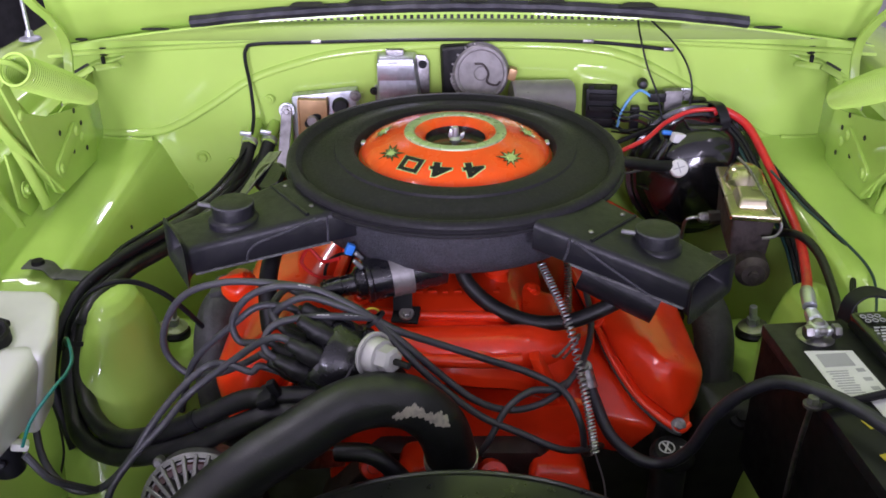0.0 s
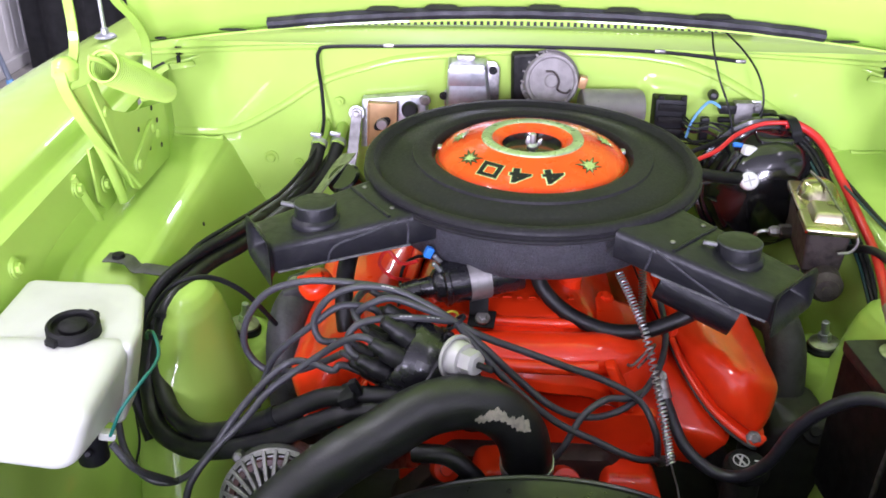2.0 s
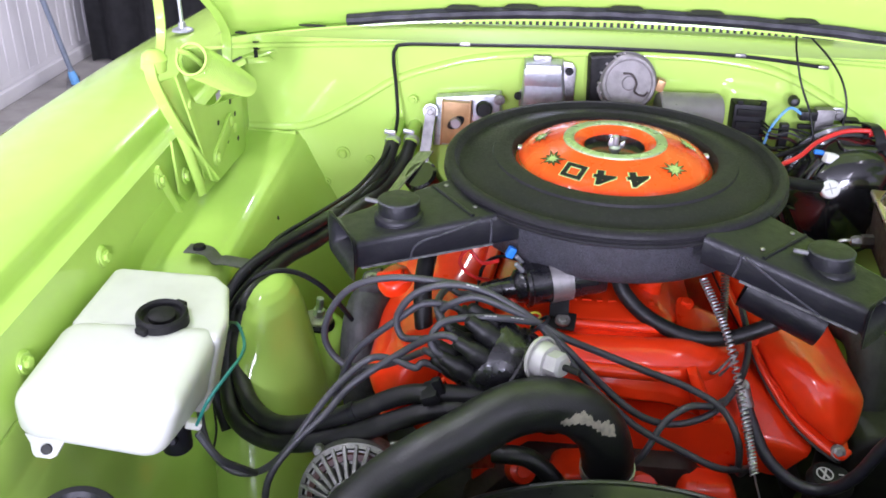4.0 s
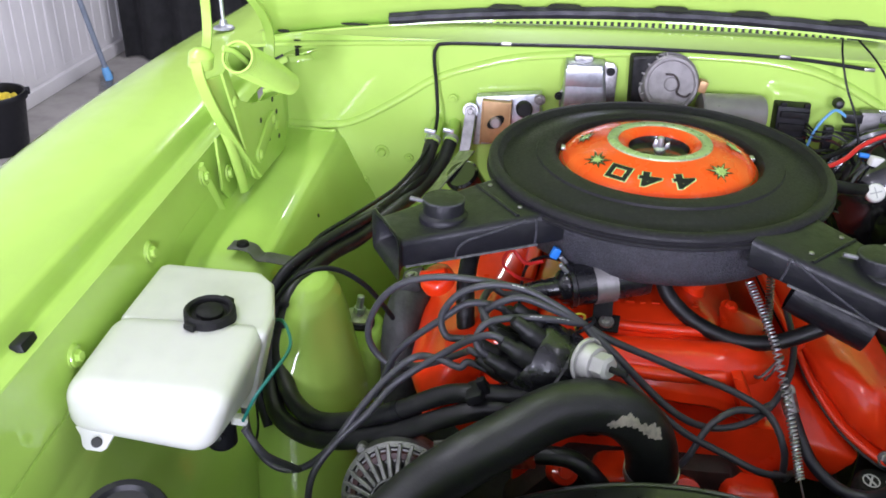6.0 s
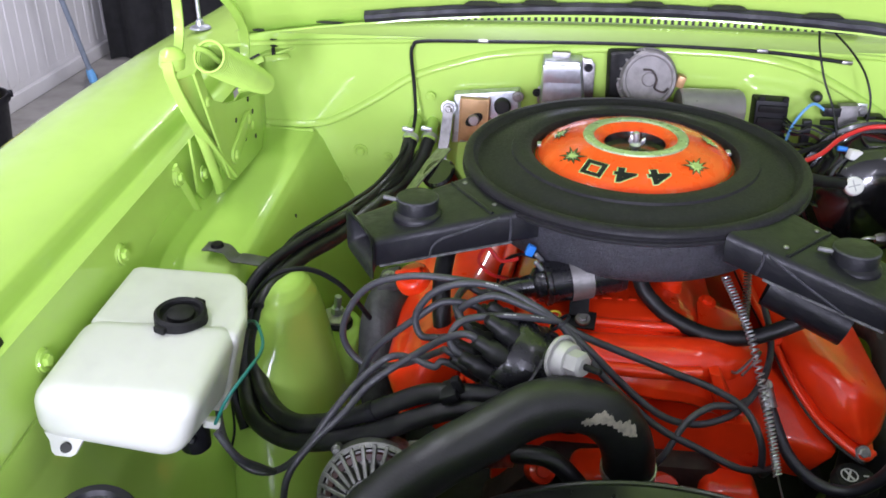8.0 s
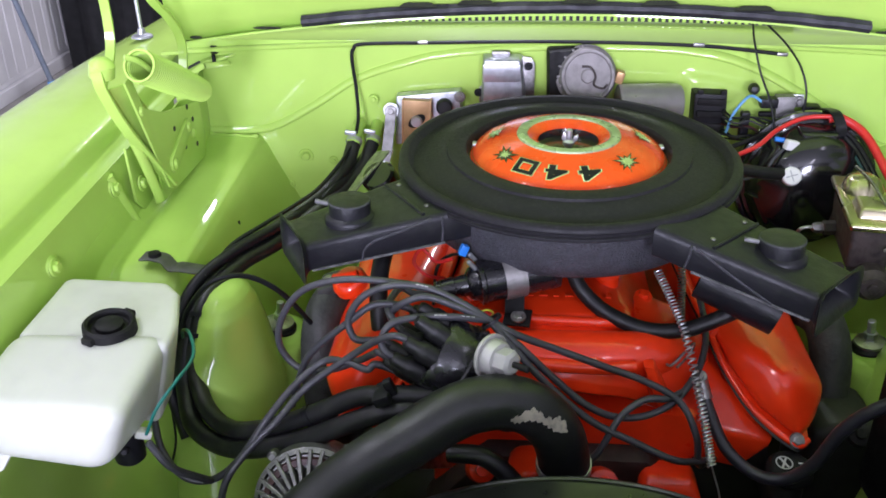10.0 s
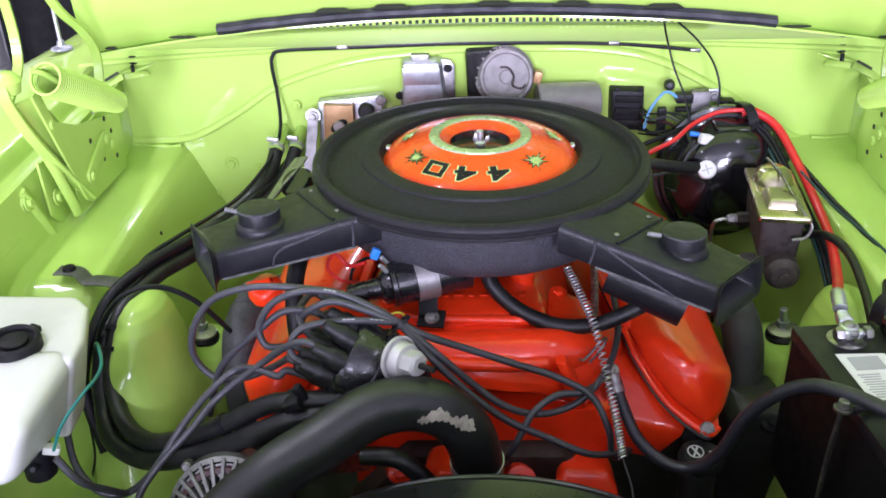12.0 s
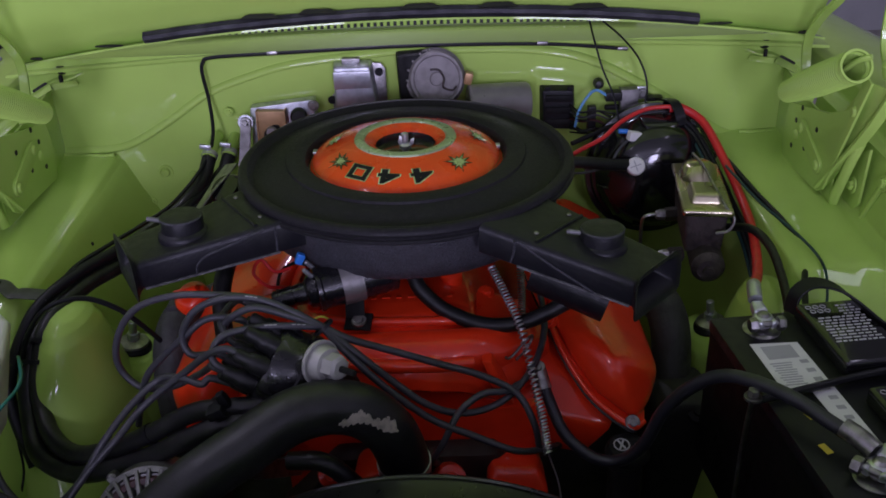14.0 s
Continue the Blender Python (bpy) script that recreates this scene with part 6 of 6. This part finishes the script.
    cable("battery_cable", [(0.180, 0.900, 0.736), (0.188, 0.882, 0.715), (0.205, 0.850, 0.686), (0.236, 0.828, 0.668), (0.266, 0.812, 0.676), (0.288, 0.798, 0.711), (0.303, 0.785, 0.768), (0.324, 0.770, 0.810), (0.349, 0.750, 0.840), (0.371, 0.718, 0.856), (0.398, 0.680, 0.862), (0.420, 0.645, 0.860), (0.440, 0.615, 0.858)], 0.0074, CABLE, "black negative battery cable to the engine", "battery cable", n=14)
    lug = thing("cable_lug", (0.185, 0.905, 0.735), "steel cable lug bolted to the cylinder head", "cable lug")
    part("lug", tube([(0.183, 0.890, 0.726), (0.180, 0.898, 0.735), (0.177, 0.904, 0.745)], 0.0095, 12, 4), STEEL, lug)
    bolt(BOLT_ZINC, (0.176, 0.905, 0.748), (-0.2, -0.6, 0.8), lug)
    part("cable_end", tube([(0.428, 0.635, 0.862), (0.437, 0.622, 0.860), (0.446, 0.608, 0.856)], 0.0098, 12, 4), STEEL, b)
    cable("red_wire", [(0.205, 1.255, 0.845), (0.245, 1.295, 0.856), (0.285, 1.325, 0.868), (0.325, 1.345, 0.880), (0.360, 1.375, 0.896), (0.403, 1.390, 0.910), (0.450, 1.388, 0.914)], 0.0036, RED_CABLE, "red wire running over the brake booster", "wire", n=10)
    cable("positive_cable", [(0.440, 1.392, 0.908), (0.457, 1.390, 0.911), (0.490, 1.365, 0.893), (0.506, 1.290, 0.858), (0.511, 1.200, 0.828), (0.496, 1.100, 0.824), (0.470, 1.000, 0.824), (0.444, 0.935, 0.842), (0.428, 0.898, 0.860)], 0.0066, RED_CABLE, "thick red positive cable over the brake booster", "battery cable", n=14)
    part("positive_lug", tube([(0.431, 0.905, 0.857), (0.425, 0.888, 0.863), (0.421, 0.868, 0.859)], 0.0082, 12, 4), ZINC, b)


battery()


TOWER_WIRE = [(-0.485, 0.94, 0.75), (-0.472, 0.95, 0.788), (-0.444, 0.955, 0.825), (-0.416, 0.965, 0.835), (-0.391, 0.98, 0.826), (-0.365, 0.99, 0.805), (-0.347, 1.0, 0.778), (-0.326, 1.02, 0.73)]


def wires():
    cable("vapour_line", [(0.379, 1.462, 0.991), (0.238, 1.464, 1.004), (0.013, 1.463, 1.009), (-0.212, 1.463, 1.005), (-0.312, 1.463, 1.002), (-0.329, 1.461, 0.994), (-0.332, 1.459, 0.975), (-0.327, 1.456, 0.924), (-0.322, 1.425, 0.878), (-0.330, 1.375, 0.848), (-0.360, 1.28, 0.824), (-0.385, 1.20, 0.826), (-0.412, 1.12, 0.832), (-0.44, 1.06, 0.830), (-0.46, 1.02, 0.81)], 0.0031, BLACK_SATIN, "thin black line along the firewall top", "fuel line", n=8)
    for x in (-0.212, 0.238, 0.372):
        tagged(part("line_clip", box((0.018, 0.005, 0.006), pose(x, 1.4615, 1.006 if x < 0.3 else 0.992), 0.002), STEEL), "small metal clip holding the line", "clip", "line clips")
    cable("light_wire", [(0.296, 1.395, 1.078), (0.308, 1.42, 1.05), (0.318, 1.436, 1.020), (0.333, 1.430, 0.972), (0.350, 1.410, 0.930), (0.360, 1.390, 0.886)], 0.0017, BLACK_SATIN, "thin black wire hanging from the hood", "wire", "hood wires", 6)
    cable("light_wire", [(0.298, 1.395, 1.079), (0.330, 1.41, 1.05), (0.365, 1.422, 1.018), (0.396, 1.430, 0.978), (0.408, 1.420, 0.935), (0.395, 1.395, 0.888)], 0.0017, BLACK_SATIN, "thin black wire hanging from the hood", "wire", "hood wires", 6)
    cable("blue_wire", [(0.292, 1.43, 0.868), (0.296, 1.42, 0.90), (0.310, 1.42, 0.925), (0.326, 1.43, 0.932), (0.348, 1.435, 0.918)], 0.0024, LIGHT_BLUE, "light blue wire at the bulkhead connector", "wire", n=6)
    rnd = random.Random(3)
    for k in range(9):
        z0, z1 = 0.905 - 0.006 * k, 0.900 - 0.005 * k
        pts = [(0.285, 1.438, z0), (0.300 + rnd.uniform(-.004, .004), 1.420 + rnd.uniform(-.01, .005), z0 + rnd.uniform(-.012, .004)), (0.325, 1.415, z1 + rnd.uniform(-.006, .006)), (0.352, 1.41, z1 - 0.004 + rnd.uniform(-.006, .006)), (0.385, 1.40, 0.893 + rnd.uniform(-.004, .004)), (0.420, 1.392, 0.902 + rnd.uniform(-.003, .003))]
        cable("harness_wire", pts, 0.0018, (BLACK_SATIN, RUBBER, WIRE, BLACK_SATIN, COPPER)[k % 5], "thin loose harness wire at the firewall", "wire", "harness wires", 6, 6)
    loom = [(0.395, 1.386, 0.894), (0.445, 1.388, 0.898), (0.478, 1.365, 0.880), (0.496, 1.300, 0.846), (0.505, 1.220, 0.815), (0.512, 1.16, 0.79), (0.515, 1.10, 0.75)]
    for k, mt in enumerate((BLACK_SATIN, RUBBER, DARK_TEAL)):
        cable("loom_wire", [(x - 0.004 * k, y, z - 0.005 * k) for x, y, z in loom], 0.004 - 0.001 * (k == 2), mt, "dark loom wire curving beside the red cable", "wire", "loom wires", 8)
    cl = thing("cable_clip", (0.447, 1.40, 0.90), "black plastic clip holding cables to firewall", "clip")
    part("band", strip([(0.438, 1.450, 0.905), (0.442, 1.42, 0.915), (0.447, 1.388, 0.920), (0.453, 1.371, 0.905), (0.456, 1.370, 0.888)], (1, 0.1, 0), 0.017, 0.003), BLACK_SATIN, cl)
    part("foot", box((0.026, 0.02, 0.010), pose(0.430, 1.455, 0.905), 0.002), BLACK_SATIN, cl)
    cable("black_power_cable", [(0.480, 1.17, 0.80), (0.492, 1.10, 0.832), (0.502, 1.05, 0.830), (0.497, 0.98, 0.818), (0.480, 0.90, 0.81), (0.478, 0.882, 0.80)], 0.006, RUBBER, "black cable beside the battery", "battery cable", n=10)
    cable("fender_wire", [(0.515, 1.30, 0.852), (0.540, 1.22, 0.828), (0.555, 1.15, 0.818), (0.562, 1.08, 0.806), (0.535, 1.0, 0.800), (0.52, 0.95, 0.79), (0.515, 0.90, 0.76)], 0.0042, BLACK_SATIN, "black wire along the inner fender", "wire", n=8)
    cable("fender_wire", [(0.500, 1.26, 0.860), (0.525, 1.17, 0.840), (0.555, 1.09, 0.825), (0.568, 1.03, 0.812), (0.553, 0.97, 0.80), (0.53, 0.92, 0.78)], 0.0020, DARK_TEAL, "thin dark teal wire along the inner fender", "wire", n=6)
    cn = part("wire_connector", box((0.026, 0.012, 0.016), pose(0.378, 1.352, 0.878, 0, 15, 20), 0.003), WHITE)
    tagged(cn, "small white plastic wire connector", "connector")
    cb = part("butt_splice", cyl(0.004, 0.016, to_axis((0.352, 1.36, 0.885), (1, 0, -0.1)), 10), BLUE)
    tagged(cb, "small blue wire splice", "connector")
    cable("splice_wire", [(0.372, 1.352, 0.878), (0.350, 1.34, 0.860), (0.335, 1.33, 0.840), (0.30, 1.32, 0.832), (0.26, 1.31, 0.835)], 0.0022, WIRE, "thin grey wire behind the air cleaner", "wire", n=6)
    cable("splice_wire", [(0.275, 1.345, 0.872), (0.315, 1.37, 0.878), (0.36, 1.395, 0.884), (0.42, 1.40, 0.892)], 0.004, BLACK_SATIN, "black wire along the red cable", "wire", n=8)
    cable("tower_wire", TOWER_WIRE, 0.0036, BLACK_SATIN, "black wire looping over the shock tower", "wire", n=8)
    cable("thin_wire", [(-0.493, 0.93, 0.707), (-0.492, 0.9, 0.674), (-0.486, 0.88, 0.634), (-0.492, 0.86, 0.593), (-0.482, 0.83, 0.543)], 0.0017, BLACK_SATIN, "thin black wire hanging below the heater hoses", "wire", n=6)
    cable("brake_pipe", [(-0.49, 0.83, 0.552), (-0.485, 0.86, 0.589), (-0.455, 0.88, 0.604), (-0.41, 0.9, 0.605), (-0.352, 0.92, 0.602)], 0.0040, GREEN, "green painted pipe low on the inner fender", "pipe", n=8)
    # throttle return springs
    sp = thing("return_spring", (0.16, 0.9, 0.68), "long thin steel throttle return spring", "spring", "return springs")
    part("spring", coil([(0.122, 0.965, 0.862), (0.138, 0.940, 0.836), (0.155, 0.915, 0.802), (0.168, 0.865, 0.754), (0.175, 0.830, 0.722), (0.178, 0.800, 0.700)], 0.0046, 0.0011, 50, 6, 16), ZINC, sp)
    part("hook_wire", tube([(0.178, 0.800, 0.700), (0.182, 0.798, 0.688), (0.190, 0.79, 0.662), (0.195, 0.78, 0.62)], 0.0011, 6, 4), ZINC, sp)
    sp2 = thing("return_spring", (0.163, 1.0, 0.77), "short steel throttle return spring", "spring", "return springs")
    part("spring", coil([(0.163, 1.030, 0.850), (0.164, 1.010, 0.810), (0.164, 0.992, 0.774)], 0.0048, 0.0010, 24, 5, 10), STEEL, sp2)
    br = thing("spring_bracket", (0.15, 0.93, 0.75), "small wire bracket holding the return spring", "bracket")
    part("loop", tube([(0.135, 0.915, 0.760), (0.142, 0.905, 0.765), (0.165, 0.925, 0.779), (0.172, 0.935, 0.775), (0.165, 0.93, 0.762), (0.15, 0.915, 0.754)], 0.0018, 6, 5), STEEL, br)
    # small things round the coil and heads
    cable("coil_lead", [(-0.128, 0.968, 0.868), (-0.150, 0.975, 0.860), (-0.168, 0.985, 0.872), (-0.178, 0.98, 0.855), (-0.160, 0.97, 0.842), (-0.14, 0.985, 0.83)], 0.0024, RED_CABLE, "thin red coil lead wire", "wire", "coil leads", 6)
    cable("coil_lead", [(-0.105, 0.97, 0.87), (-0.130, 0.99, 0.862), (-0.150, 0.995, 0.84), (-0.155, 0.985, 0.79)], 0.0022, BLACK_SATIN, "thin black coil lead wire", "wire", "coil leads", 6)
    cable("coil_wire", [(-0.148, 0.934, 0.840), (-0.172, 0.925, 0.842), (-0.188, 0.92, 0.852), (-0.196, 0.87, 0.858), (-0.185, 0.842, 0.853), CAP_FACE + AXIS * 0.03], 0.0043, WIRE, "grey high tension coil wire", "ignition wire", n=8)
    cable("primary_wire", [(-0.10, 0.87, 0.84), (-0.085, 0.875, 0.852), (-0.075, 0.885, 0.842), (-0.085, 0.895, 0.82)], 0.0014, YELLOW, "thin yellow distributor lead", "wire", n=6)
    oc = thing("filler_cap", (-0.262, 0.99, 0.79), "orange painted oil filler twist cap", "oil cap")
    part("cap", lathe([(0, 0.012), (0.014, 0.012), (0.020, 0.009), (0.023, 0.004), (0.023, -0.006), (0, -0.006)], to_axis((-0.262, 0.982, 0.822), (-0.35, -0.35, 0.85)), 28), ORANGE, oc)
    part("grip", box((0.036, 0.008, 0.012), to_axis((-0.262, 0.982, 0.822), (-0.35, -0.35, 0.85), 40) @ pose(0, 0, 0.013), 0.003), ORANGE, oc)
    cable("breather_tube", [(-0.215, 1.08, 0.86), (-0.222, 1.02, 0.845), (-0.225, 0.985, 0.82), (-0.222, 0.96, 0.78), (-0.215, 0.95, 0.72)], 0.012, RUBBER, "black rubber tube beside the valve cover", "hose", n=14)
    rc = thing("reservoir_cap", (0.263, 0.79, 0.69), "black reservoir cap with white symbol", "cap")
    part("cap", lathe([(0, 0.010), (0.022, 0.010), (0.026, 0.006), (0.0275, 0), (0.022, -0.008), (0.018, -0.014), (0, -0.014)], pose(0.280, 0.840, 0.664, 8, 0, 0), 36), BLACK_DULL, rc)
    part("symbol", lathe([(0.0085, 0.0002), (0.0100, 0.0002), (0.0100, 0.0008), (0.0085, 0.0008)], pose(0.273, 0.842, 0.674, 8, 0, 0), 28, True), PRINT, rc)
    for turn in (30, -25):
        part("symbol_bar", box((0.0024, 0.016, 0.0006), pose(0.273, 0.842, 0.6745 + 0.0001 * (turn > 0), 8, 0, turn), 0), PRINT, rc)
    part("print_bar", box((0.006, 0.002, 0.0006), pose(0.292, 0.842, 0.6744, 8, 0, 0), 0), PRINT, rc)
    part("reservoir", box((0.04, 0.04, 0.33), pose(0.282, 0.853, 0.485), 0.015, 3), NEAR_BLACK, rc)
    cb = thing("heater_valve", (-0.30, 1.27, 0.79), "black canister with bare bracket behind snorkel", "canister")
    part("can", cyl(0.026, 0.075, to_axis((-0.232, 1.235, 0.820), (-0.30, -0.45, 0.75)), 32, 0.004), BLACK_GLOSS, cb)
    part("bracket", strip([(-0.252, 1.245, 0.898), (-0.275, 1.215, 0.876), (-0.300, 1.185, 0.848)], (0.2, 0.9, 0.3), 0.040, 0.0025), STEEL, cb)


wires()


def steering_gear():
    g = thing("steering_gear", (0.34, 0.95, 0.35), "near-black steering gear housing beside the engine", "steering gear")
    # Outline enlarged to cover the bright green panel behind it
    ring = [(0.336, 0.652), (0.366, 0.668), (0.408, 0.664), (0.436, 0.630), (0.446, 0.50), (0.438, 0.40), (0.330, 0.40), (0.326, 0.60)]
    part("housing", hull([(x, y, z) for x, z in ring for y in (0.925, 1.02)], 0.012, 3), NEAR_BLACK, g)
    part("adjuster", lathe([(0, 0.012), (0.006, 0.012), (0.007, 0.008), (0.014, 0.006), (0.016, 0), (0, 0)], to_axis((0.391, 0.928, 0.650), (-0.1, -0.6, 0.8)), 16), BLACK_DULL, g)


steering_gear()


def wire_print():
    """Faded white print on a few plug wires."""
    for pts, f in ((WIRES[1], 0.22), (WIRES[3], 0.2), (WIRES[3], 0.08)):
        line = smooth_line(pts, 8)
        i = int(f * len(line))
        for k in range(3):
            a, b = line[i + k], line[i + k + 1]
            c = a.lerp(b, 0.5) + Vector((0, -0.0022, 0.0034))
            tagged(part("print_bar", box((0.0014, 0.004, 0.0009), to_axis(c, b - a) @ Matrix.Rotation(math.pi / 2, 4, "X"), 0), PRINT, None), "faded white print mark on plug wire", "print mark", "wire prints")


wire_print()


def seam_sealer():
    s = part("seam_sealer", tube([(-0.60, 1.466, 0.838), (-0.575, 1.464, 0.834), (-0.55, 1.465, 0.835), (-0.53, 1.463, 0.833), (-0.51, 1.464, 0.836)], 0.004, 8, 5), GREEN)
    tagged(s, "lumpy painted seam sealer along the firewall", "seam", kind="structure")
    s = part("seam_sealer", tube([(0.585, 1.466, 0.836), (0.61, 1.464, 0.834), (0.635, 1.465, 0.835), (0.66, 1.463, 0.833)], 0.004, 8, 5), GREEN)
    tagged(s, "lumpy painted seam sealer along the firewall", "seam", kind="structure")


seam_sealer()
